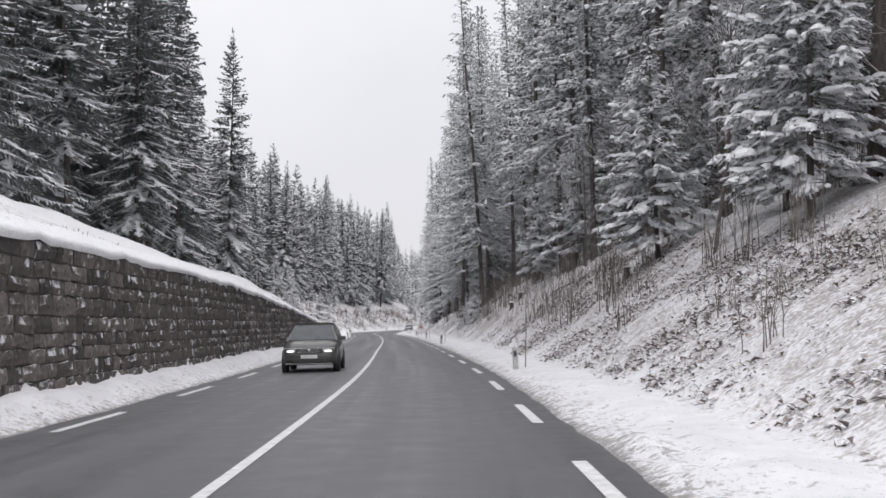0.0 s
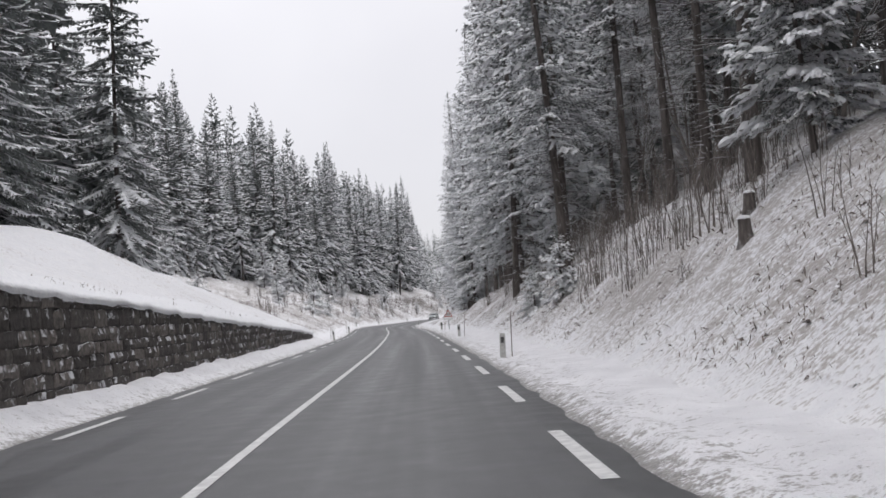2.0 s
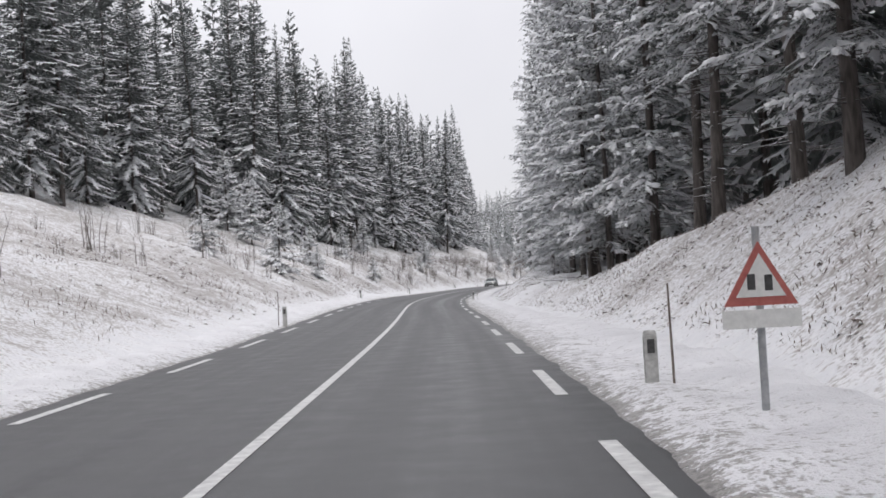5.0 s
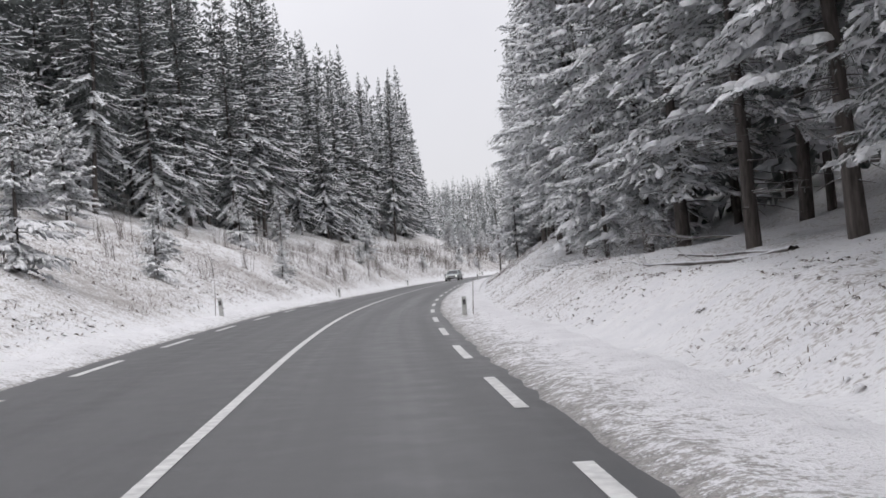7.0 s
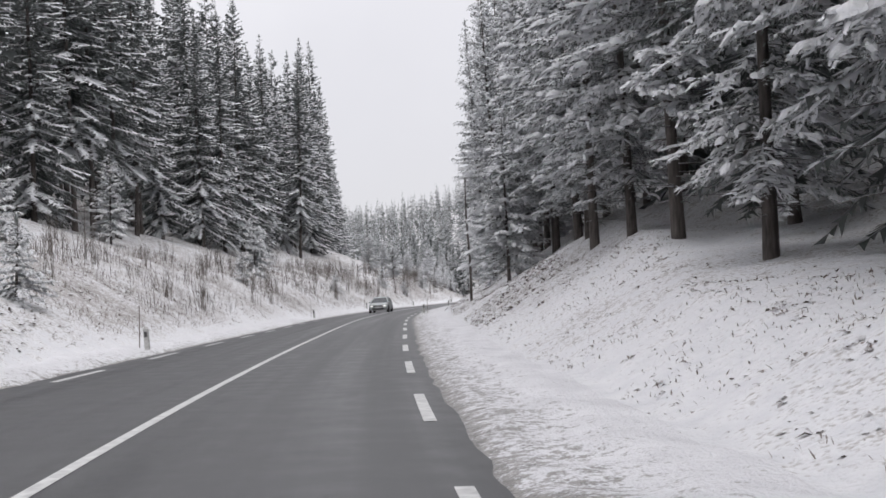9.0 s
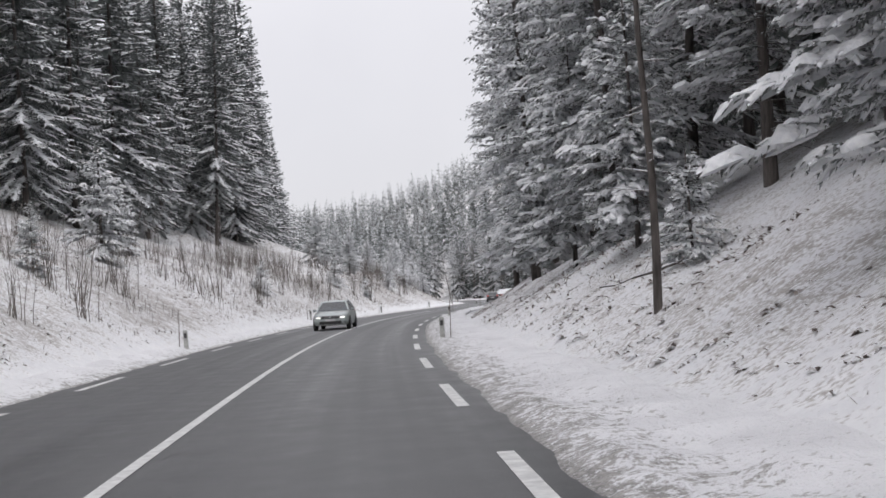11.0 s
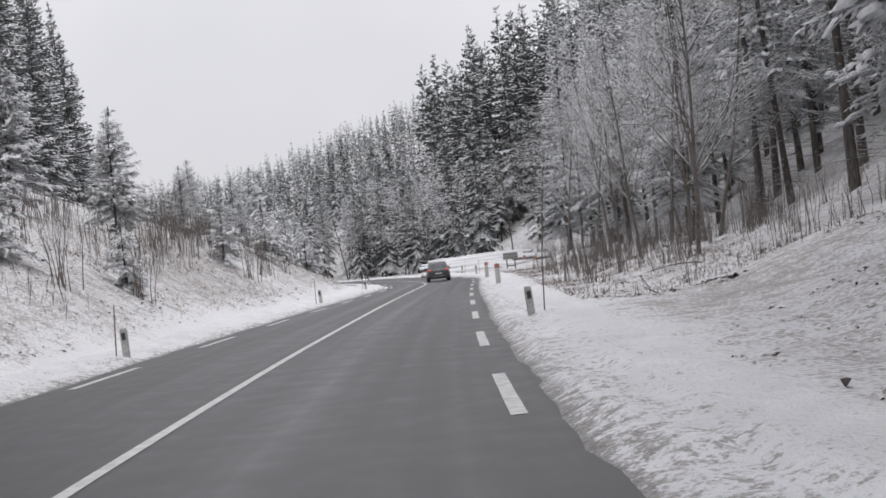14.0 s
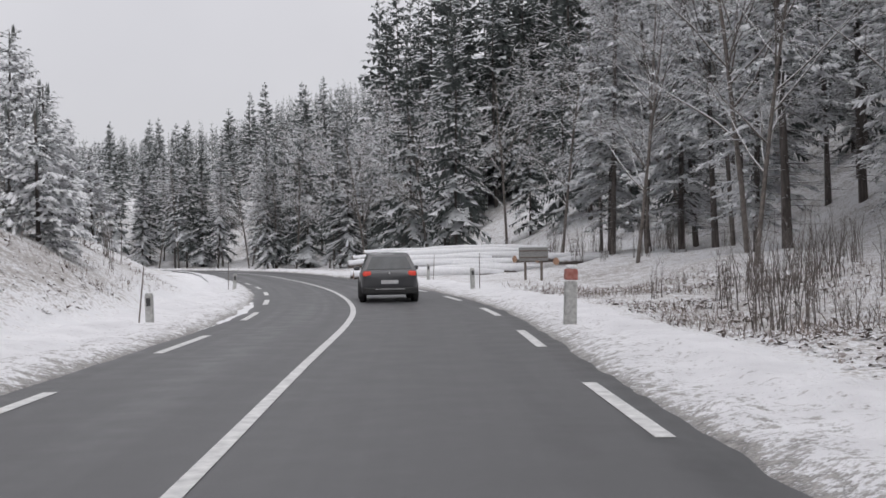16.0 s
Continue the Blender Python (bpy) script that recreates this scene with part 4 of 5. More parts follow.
BUSHES = []
for seed, h, n, words in ((1, 1.5, 9, "bare brown bush on the snowy bank"), (2, 2.4, 12, "thicket of thin leafless saplings"), (3, 1.1, 10, "low twiggy bush poking through snow"), (4, 3.2, 8, "cluster of tall bare saplings")):
    b = new("bush", bush_mesh(seed, h, n).mesh("bush", TWIG))
    BUSHES.append(tagged(b, words, "bush"))
spots = []
for _ in range(70):      # left bank
    s = rnd.uniform(232, 352)
    spots.append((s, -rnd.uniform(6.5, 13.5), int(rnd.choice([1, 3, 1, 0])), rnd.uniform(0.7, 1.15)))
for _ in range(62):
    spots.append((rnd.uniform(118, 262), -rnd.uniform(7.5, 16), int(rnd.choice([0, 1, 2])), rnd.uniform(0.6, 1.1)))
for _ in range(84):     # the meadow before the bend
    spots.append((rnd.uniform(328, 368), rnd.uniform(6.8, 15), int(rnd.choice([0, 1, 2, 0])), rnd.uniform(0.6, 1.1)))
for _ in range(30):
    spots.append((rnd.uniform(346, 384), -rnd.uniform(6.2, 14), int(rnd.choice([0, 1, 2])), rnd.uniform(0.6, 1.0)))
for s, d, k, size in spots:
    plant(BUSHES, k, s, d, size, "bushes on the banks")


def undergrowth(name, label, places, seed):
    """Countless twiggy shrubs under the trees as one mesh."""
    r = np.random.default_rng(seed)
    kinds = [bush_mesh(seed + q, h, n) for q, (h, n) in enumerate(((1.4, 8), (1.0, 9), (2.2, 9), (1.8, 7)))]
    kinds = [(np.concatenate(k.v), np.concatenate(k.f[4])) for k in kinds]
    places = np.array(places)
    x, y = on_road(places[:, 0], places[:, 1])
    z = land(x, y)
    pile = Pile()
    for q in range(len(places)):
        v, f = kinds[int(r.integers(0, 4))]
        a, size = r.uniform(0, 6.283), r.uniform(0.5, 1.05)
        m = np.array([[np.cos(a), -np.sin(a), 0], [np.sin(a), np.cos(a), 0], [0, 0, 1]]) * size
        pile.add(v @ m.T + np.array([x[q], y[q], z[q]]), f)
    tagged(new(name, pile.mesh(name, TWIG)), label, "shrubs", kind="stuff")


deep2 = np.random.default_rng(29)
undergrowth("undergrowth", "bare twiggy shrubs under the trees", [(deep2.uniform(14, 118), deep2.uniform(6.4, 15.0)) for _ in range(330)], 41)
undergrowth("undergrowth", "bare brown shrubs below the far wood", [(deep2.uniform(318, 372), deep2.uniform(8.5, 17.0)) for _ in range(90)] + [(deep2.uniform(385, 440), deep2.uniform(13.0, 20.0)) for _ in range(90)], 51)


# ---------------------------------------------------------------- roadside things
REFLECTOR = simple("dark_reflector", (0.03, 0.03, 0.03), (0.07, 0.07, 0.07), 20, 0.4)
RED_HEAD = simple("faded_red_paint", (0.34, 0.11, 0.09), (0.50, 0.24, 0.20), 18, 0.7)
SIGN_WHITE = simple("sign_white", (0.62, 0.62, 0.60), (0.75, 0.75, 0.73), 20, 0.5)
SIGN_RED = simple("sign_red", (0.36, 0.09, 0.08), (0.46, 0.14, 0.12), 20, 0.5)
STEEL = simple("galvanised_steel", (0.30, 0.31, 0.32), (0.48, 0.49, 0.50), 16, 0.45, 0.6)
BOARD = simple("weathered_board", (0.20, 0.20, 0.20), (0.38, 0.38, 0.37), 9, 0.75, stretch=(0.6, 5, 5))
LOG_BARK = snowy("log_bark", (0.06, 0.05, 0.042), (0.18, 0.145, 0.125), 5, -0.35, 0.25, 0.5, 3, stretch=(0.7, 4, 4))
LOG_END = simple("cut_wood", (0.30, 0.17, 0.11), (0.50, 0.32, 0.22), 12, 0.8)


def box(size, at=(0, 0, 0), bevel=0.01, taper=1.0):
    """A bevelled block; taper narrows its top."""
    bm = bmesh.new()
    bmesh.ops.create_cube(bm, size=1)
    for v in bm.verts:
        k = taper if v.co.z > 0 else 1
        v.co = Vector((v.co.x * size[0] * k, v.co.y * size[1] * k, v.co.z * size[2])) + Vector(at)
    if bevel:
        bmesh.ops.bevel(bm, geom=bm.edges[:], offset=bevel, segments=2, affect="EDGES", profile=0.6)
    return bm


def rod(a, b, radius, sides=8, end=None):
    v, f = tube(np.array([a, (np.array(a) + np.array(b)) / 2, b]), [radius, radius, radius if end is None else end], sides)
    n = len(v)
    v = np.vstack([v, [a], [b]])
    k = np.arange(sides)
    caps = np.concatenate([np.stack([k, (k + 1) % sides, np.full(sides, n)], 1), np.stack([(k + 1) % sides + n - sides, k + n - sides, np.full(sides, n + 1)], 1)])
    return np_mesh("rod", v, [f, caps], None, False)


def place_at(ob, s, d, turn=0.0, lift=0.0, tilt=(0, 0)):
    x, y = on_road(s, d)
    z = float(land(np.array([float(x)]), np.array([float(y)]))[0])
    h = np.degrees(np.arctan2(-np.interp(s, S, TAN[:, 0]), np.interp(s, S, TAN[:, 1])))
    ob.matrix_basis = pose(float(x), float(y), z + lift, tilt[0], tilt[1], float(h) + turn)
    return ob


def marker_post():
    """A pale rectangular marker post with a dark reflector band."""
    ob = tagged(new("marker_post"), "pale concrete marker post with dark reflector, in snow", "post")
    part("shaft", box((0.16, 0.11, 1.0), (0, 0, 0.33), 0.012), CONCRETE, ob)
    part("head", box((0.165, 0.115, 0.06), (0, 0, 0.86), 0.02, 0.8), CONCRETE, ob)
    part("reflector", box((0.09, 0.012, 0.17), (0, -0.061, 0.70), 0.003), REFLECTOR, ob, "dark reflector plate")
    return ob


def snow_pole():
    ob = tagged(new("snow_pole"), "thin weathered wooden snow pole beside a post", "pole")
    part("shaft", rod((0, 0, -0.3), (0.03, 0.01, 1.45), 0.017, 6, 0.012), POLE, ob)
    return ob


post0, pole0, firsts = marker_post(), snow_pole(), {}
for x, y, right in ((2.42, 32.5, 1), (0.55, 79.2, 1), (-0.82, 107.0, 1), (-3.9, 133.0, 1), (-6.47, 201.5, 1), (-4.4, 294.0, 1), (0.0, 329.2, 1), (6.12, 358.8, 1), (21.9, 426.5, 1),
                    (24.6, 443.0, 1), (5.5, 390.2, 0), (10.6, 410.5, 0), (14.0, 434.5, 0), (-15.6, 208.0, 0), (-15.2, 246.0, 0), (-12.7, 299.0, 0), (-2.3, 361.5, 0), (-8.6, 336.0, 0), (-11.4, 160.0, 0), (-9.8, 131.0, 0)):
    x, y = x / UNIT, y / UNIT
    s, d = (float(q[0]) for q in from_road([x], [y]))
    d = max(d, 3.62) if right else min(d, -3.4)
    for ob, shift in ((post0, 0.0), (pole0, 0.22 if right else -0.22)):
        if ob.name in firsts:
            ob = copy_thing(ob, Matrix())
        firsts[ob.name] = 1
        place_at(ob, s, d + shift, rnd.uniform(-8, 8), 0.0, (rnd.normal(0, 1.2), rnd.normal(0, 2.0)))
        ob.scale = (0.82, 0.82, 0.82)
        tagged(ob, group="marker posts along the road")

# kilometre post with a red head
km = tagged(new("kilometre_post"), "white concrete kilometre post with red head", "post")
part("shaft", box((0.22, 0.16, 1.05), (0, 0, 0.30), 0.03), CONCRETE, km)
part("head", box((0.235, 0.175, 0.17), (0, 0, 0.93), 0.03, 0.95), RED_HEAD, km, "faded red head")
part("snow_cap", box((0.22, 0.17, 0.06), (0, 0, 1.045), 0.025, 0.7), CLUMP, km, "small snow cap")
s, d = (float(q[0]) for q in from_road([13.3 / UNIT], [387.9 / UNIT]))
place_at(km, s, d).scale = (0.92, 0.92, 1.02)
s, d = (float(q[0]) for q in from_road([17.6 / UNIT], [406.6 / UNIT]))
place_at(copy_thing(km, Matrix()), s, d, 5, 0, (0, 2)).scale = (0.9, 0.9, 1.05)

# warning sign on the right
warn = tagged(new("warning_sign"), "red-edged triangular warning sign on a steel pole", "road sign")
part("pole", rod((0, 0, -0.2), (0, 0, 1.62), 0.03, 10), STEEL, warn)


def triangle(size, y, thick):
    bm = bmesh.new()
    pts = [(-size / 2, 0), (size / 2, 0), (0, size * 0.866)]
    front = [bm.verts.new((x, y - thick / 2, z)) for x, z in pts]
    back = [bm.verts.new((x, y + thick / 2, z)) for x, z in pts]
    bm.faces.new(front)
    bm.faces.new(back[::-1])
    for k in range(3):
        bm.faces.new((front[k], back[k], back[(k + 1) % 3], front[(k + 1) % 3]))
    bmesh.ops.recalc_face_normals(bm, faces=bm.faces[:])
    return bm


part("plate", triangle(0.56, -0.04, 0.02), SIGN_RED, warn, "red triangular border", pose(0, 0, 1.02))
part("face", triangle(0.38, -0.056, 0.006), SIGN_WHITE, warn, "white face", pose(0, 0, 1.085))
for k, (bx, bz, bw, bh) in enumerate(((-0.07, 1.2, 0.06, 0.12), (0.06, 1.19, 0.06, 0.12))):
    part("symbol", box((bw, 0.004, bh), (bx, -0.062, bz), 0.001), REFLECTOR, warn, "black symbol bar")
part("sub_plate", box((0.60, 0.015, 0.14), (0, -0.045, 0.92), 0.004), SIGN_WHITE, warn, "white plate below")
s, d = (float(q[0]) for q in from_road([-2.44 / UNIT], [130.0 / UNIT]))
place_at(warn, s, max(d + 0.2, 4.0))

# information board near the log pile
board = tagged(new("roadside_board"), "dark weathered board on two posts, snow on top", "sign")
for x in (-0.32, 0.32):
    part("post", box((0.09, 0.09, 1.45), (x, 0.05, 0.62), 0.01), POLE, board)
part("panel", box((1.15, 0.05, 0.52), (0, -0.02, 1.08), 0.01), BOARD, board)
for z in (0.95, 1.21):
    part("rail", box((1.10, 0.03, 0.05), (0, -0.055, z), 0.005), POLE, board)
part("snow_cap", box((1.16, 0.12, 0.08), (0, 0, 1.38), 0.03, 0.85), CLUMP, board, "snow along the top")
board.matrix_basis = pose(23.65, 377.7, float(land(np.array([23.65]), np.array([377.7]))[0]), 0, 0, -12)


# ---------------------------------------------------------------- timber beside the bend
def log(ln, rad, seed):
    r = np.random.default_rng(seed)
    ob = tagged(new("log"), "felled trunk with bark, covered by snow", "log")
    u = np.linspace(-0.5, 0.5, 6)
    p = np.stack([u * ln, r.normal(0, 0.02, 6), r.normal(0, 0.02, 6)], 1)
    v, f = tube(p, np.linspace(rad * 1.1, rad * 0.85, 6), 10)
    part("bark", np_mesh("bark", v, f, LOG_BARK, True), None, ob)
    k = np.arange(10)
    for x, q in ((-0.5 * ln - 0.01, rad * 1.08), (0.5 * ln + 0.01, rad * 0.83)):
        a = k / 10 * 6.2832
        ring = np.stack([np.full(10, x), np.cos(a) * q, np.sin(a) * q], 1)
        part("cut_end", np_mesh("cut_end", np.vstack([ring, [[x, 0, 0]]]), np.stack([k, (k + 1) % 10, np.full(10, 10)], 1), LOG_END), None, ob, "pale cut end")
    c = np.stack([u * ln * 0.96, np.zeros(6), np.full(6, rad * 0.42)], 1)
    part("snow_cap", np_mesh("snow_cap", *tube(c, rad * np.array([0.5, 1.15, 1.3, 1.25, 1.15, 0.5]), 8), CLUMP, True), None, ob, "snow along the top")
    return ob


logs = [log(8, 0.22, 1), log(6.5, 0.18, 2)]
for k in range(22):
    m_at = (26.4 + rnd.uniform(-3.0, 2.5), 394 + 1.5 * (k % 5) + rnd.uniform(-1.0, 1.5))
    g = float(land(np.array([m_at[0]]), np.array([m_at[1]]))[0])
    m = pose(m_at[0], m_at[1], g + 0.10 + 0.27 * (k % 5), 0, rnd.normal(0, 1.2), rnd.normal(-4, 7))
    if k < 2:
        logs[k].matrix_basis = m
    else:
        copy_thing(logs[k % 2], m)
for k, (x, y, z, turn) in enumerate(((29.4, 391.2, 0.75, 28), (29.0, 392.6, 1.05, 20), (29.8, 390.4, 0.4, 35))):
    copy_thing(logs[1], pose(x + 2.2, y + 1.2, float(land(np.array([x]), np.array([y]))[0]) + z * 0.6, 0, 0, turn))
# fallen branches and stumps on the right bank
def fallen_trunk(s0, d0, s1, d1, rad, seed):
    """A thin trunk between two places on the bank, with broken side branches."""
    r = np.random.default_rng(seed)
    (x0, x1), (y0, y1) = on_road(np.array([s0, s1]), np.array([d0, d1]))
    z0, z1 = land(np.array([x0, x1]), np.array([y0, y1])) + rad
    c = np.array([x0, y0, z0])
    way = np.array([x1, y1, z1 + 0.1]) - c
    ob = tagged(new("fallen_trunk"), "thin fallen trunk lying on the snowy bank", "log", "fallen trunks on the bank")
    ob.matrix_basis = Matrix.Translation(c)
    u = np.linspace(0, 1, 6)[:, None]
    p = u * way + r.normal(0, 0.03, (6, 3))
    p[:, 2] = land(p[:, 0] + c[0], p[:, 1] + c[1]) - c[2] + rad * 0.3        # it follows the ground
    part("bark", np_mesh("bark", *tube(p, np.linspace(rad, rad * 0.35, 6), 7), BARK, True), None, ob)
    for _ in range(9):
        t = r.uniform(0.25, 0.95)
        a = np.array([np.interp(t, u[:, 0], p[:, q]) for q in range(3)])
        e = a + way * 0.08 + r.normal(0, 0.16, 3) + np.array([0, 0, 0.16])
        part("branch", rod(tuple(a), tuple(e), 0.016, 4, 0.005), TWIG, ob)
    return ob


for k, (s0, d0, s1, d1, rad) in enumerate(((99.5, 5.9, 102.5, 6.9, 0.06), (165, 9.5, 173, 7.8, 0.08), (166, 9.9, 171.5, 9.0, 0.06), (178, 8.0, 183, 10.5, 0.05), (46, 8.8, 50, 7.6, 0.05),
                                           (246, 7.8, 250, 6.9, 0.05), (299, 9.5, 304, 8.2, 0.05), (317, 8.6, 323, 7.6, 0.07), (326, 10, 330, 8.8, 0.05))):
    fallen_trunk(s0, d0, s1, d1, rad, 40 + k)


def stump():
    ob = tagged(new("tree_stump"), "dark cut tree stump with snow on top", "stump")
    v, f = tube(np.array([[0, 0, -0.2], [0, 0, 0.1], [0.02, 0, 0.4], [0.03, 0, 0.7]]), [0.30, 0.22, 0.18, 0.17], 10)
    part("bark", np_mesh("bark", v, f, BARK, True), None, ob)
    part("snow_cap", box((0.32, 0.32, 0.12), (0.03, 0, 0.74), 0.05, 0.75), CLUMP, ob, "rounded snow cap")
    return ob


def dead_trunk(height):
    """A slim standing trunk with broken side twigs."""
    r = np.random.default_rng(77)
    ob = tagged(new("dead_trunk"), "slim dark standing trunk with broken twigs", "tree")
    zs = np.linspace(-0.3, height, 7)
    p = np.stack([0.04 * np.sin(zs), 0.03 * np.cos(zs * 0.7), zs], 1)
    part("bark", np_mesh("bark", *tube(p, np.linspace(0.075, 0.03, 7), 8), BARK, True), None, ob)
    for _ in range(14):
        z, a = r.uniform(1.5, height), r.uniform(0, 6.283)
        ln = r.uniform(0.15, 0.7)
        part("branch", rod((0, 0, z), (np.cos(a) * ln, np.sin(a) * ln, z + r.uniform(-0.1, 0.15)), 0.012, 4, 0.004), TWIG, ob)
    return ob


s, d = (float(q[0]) for q in from_road([-2.25 / UNIT], [278.8 / UNIT]))
place_at(dead_trunk(6.5), s, d)

stump0 = stump()
for k, (s, d) in enumerate(((90, 7.8), (92.5, 7.3), (97, 9.0), (62, 7.9), (60, 7.2), (36, 8.4))):
    place_at(stump0 if k == 0 else copy_thing(stump0, Matrix()), s, d, rnd.uniform(0, 360)).scale = (0.6, 0.6, 0.55)


# ---------------------------------------------------------------- cars
def paint(name, colour, dirt=0.25):
    m, n, l, b = material(name, 0.35, 0.35)
    f = noise_at(n, l, 3.0, 5)
    grime = tuple(c * (1 - dirt) + 0.16 * dirt for c in colour)
    l.new(ramp(n, l, f, [(0.35, colour), (0.75, grime)]), b.inputs["Base Color"])
    l.new(ramp(n, l, f, [(0.35, (0.28,) * 3), (0.75, (0.6,) * 3)]), b.inputs["Roughness"])
    b.inputs["Coat Weight"].default_value = 0.5
    return m


def glow(name, colour, strength):
    m, n, l, b = material(name, 0.25)
    b.inputs["Base Color"].default_value = (*colour, 1)
    b.inputs["Emission Color"].default_value = (*colour, 1)
    b.inputs["Emission Strength"].default_value = strength
    return m


GLASS = simple("car_glass", (0.016, 0.020, 0.024), (0.05, 0.06, 0.07), 2, 0.08, relief=0, coat=0.2)
LENS = simple("lamp_lens", (0.30, 0.32, 0.33), (0.50, 0.52, 0.53), 14, 0.12, relief=0.2, depth=0.004, coat=1.0)
RUBBER = simple("tyre_rubber", (0.015, 0.015, 0.015), (0.05, 0.05, 0.05), 30, 0.85)
PLASTIC = simple("black_plastic", (0.02, 0.02, 0.02), (0.06, 0.06, 0.06), 25, 0.6)
RIM = simple("alloy_rim", (0.25, 0.25, 0.26), (0.45, 0.45, 0.46), 10, 0.4, 0.7)
PLATE = simple("number_plate", (0.55, 0.55, 0.56), (0.72, 0.72, 0.73), 10, 0.5)
TAIL, LAMP = glow("lit_tail_lamp", (0.62, 0.07, 0.05), 0.45), glow("lit_headlamp", (1.0, 0.97, 0.92), 2.2)
CHROME = simple("chrome_strip", (0.5, 0.5, 0.5), (0.7, 0.7, 0.7), 8, 0.2, 0.9)


def loft(stations, mat_name):
    """Body of revolution-free rings: each station is y, half width, sill, shoulder, top."""
    rows = []
    for y, w, zb, zs, zt in stations:
        half = [(0.0, zb), (0.80 * w, zb), (0.95 * w, zb + 0.05), (0.995 * w, zb + 0.35 * (zs - zb)), (w, zb + 0.6 * (zs - zb)), (0.975 * w, zs - 0.05), (0.93 * w, zs), (0.6 * w, zt - 0.005), (0.25 * w, zt), (0.0, zt)]
        ring = [(x, y, z) for x, z in half] + [(-x, y, z) for x, z in half[-2:0:-1]]
        rows.append(ring)
    rows = np.array(rows)
    n, m = rows.shape[:2]
    v = np.vstack([rows.reshape(-1, 3), rows[0].mean(0)[None], rows[-1].mean(0)[None]])
    k = np.arange(m)
    caps = np.concatenate([np.stack([(k + 1) % m, k, np.full(m, n * m)], 1), np.stack([k + (n - 1) * m, (k + 1) % m + (n - 1) * m, np.full(m, n * m + 1)], 1)])
    return np_mesh(mat_name, v, [grid_faces(n, m, wrap=True), caps], None, True)


def pane(quad, inset, off, thick=0.012):
    """A thin slab set on a four-cornered patch, drawn in from its edges."""
    q = np.array(quad, float)
    c = q.mean(0)
    q = c + (q - c) * (1 - inset)
    nrm = np.cross(q[1] - q[0], q[3] - q[0])
    nrm /= np.linalg.norm(nrm)
    v = np.vstack([q + nrm * off, q + nrm * (off - thick)])
    f = np.array([[0, 1, 2, 3], [7, 6, 5, 4], [0, 4, 5, 1], [1, 5, 6, 2], [2, 6, 7, 3], [3, 7, 4, 0]])
    return np_mesh("pane", v, f)


def wheel(parent, x, y, rad):
    side = 1 if x > 0 else -1
    a = np.linspace(0, 2 * np.pi, 20, endpoint=False)
    prof = [(-0.10, rad * 0.68), (-0.105, rad * 0.93), (-0.07, rad), (0.07, rad), (0.105, rad * 0.93), (0.10, rad * 0.68)]
    v = np.array([[(px, np.cos(t) * pr, np.sin(t) * pr) for t in a] for px, pr in prof])
    w = part("wheel", np_mesh("tyre", v.reshape(-1, 3), grid_faces(6, 20, wrap=True), RUBBER, True), None, parent, "black tyre", pose(x, y, rad))
    hub = np.vstack([[(side * 0.085, 0, 0)], [(side * 0.06, np.cos(t) * rad * 0.68, np.sin(t) * rad * 0.68) for t in a]])
    k = np.arange(20)
    part("rim", np_mesh("rim", hub, np.stack([np.zeros(20, int), k + 1, (k + 1) % 20 + 1], 1), RIM), None, w, "grey alloy rim")
    for q in range(5):
        t = q * 2 * np.pi / 5
        part("spoke_gap", box((0.01, rad * 0.16, rad * 0.34), (0, 0, rad * 0.42), 0.004), PLASTIC, w, "", pose(side * 0.082, 0, 0, np.degrees(t), 0, 0))


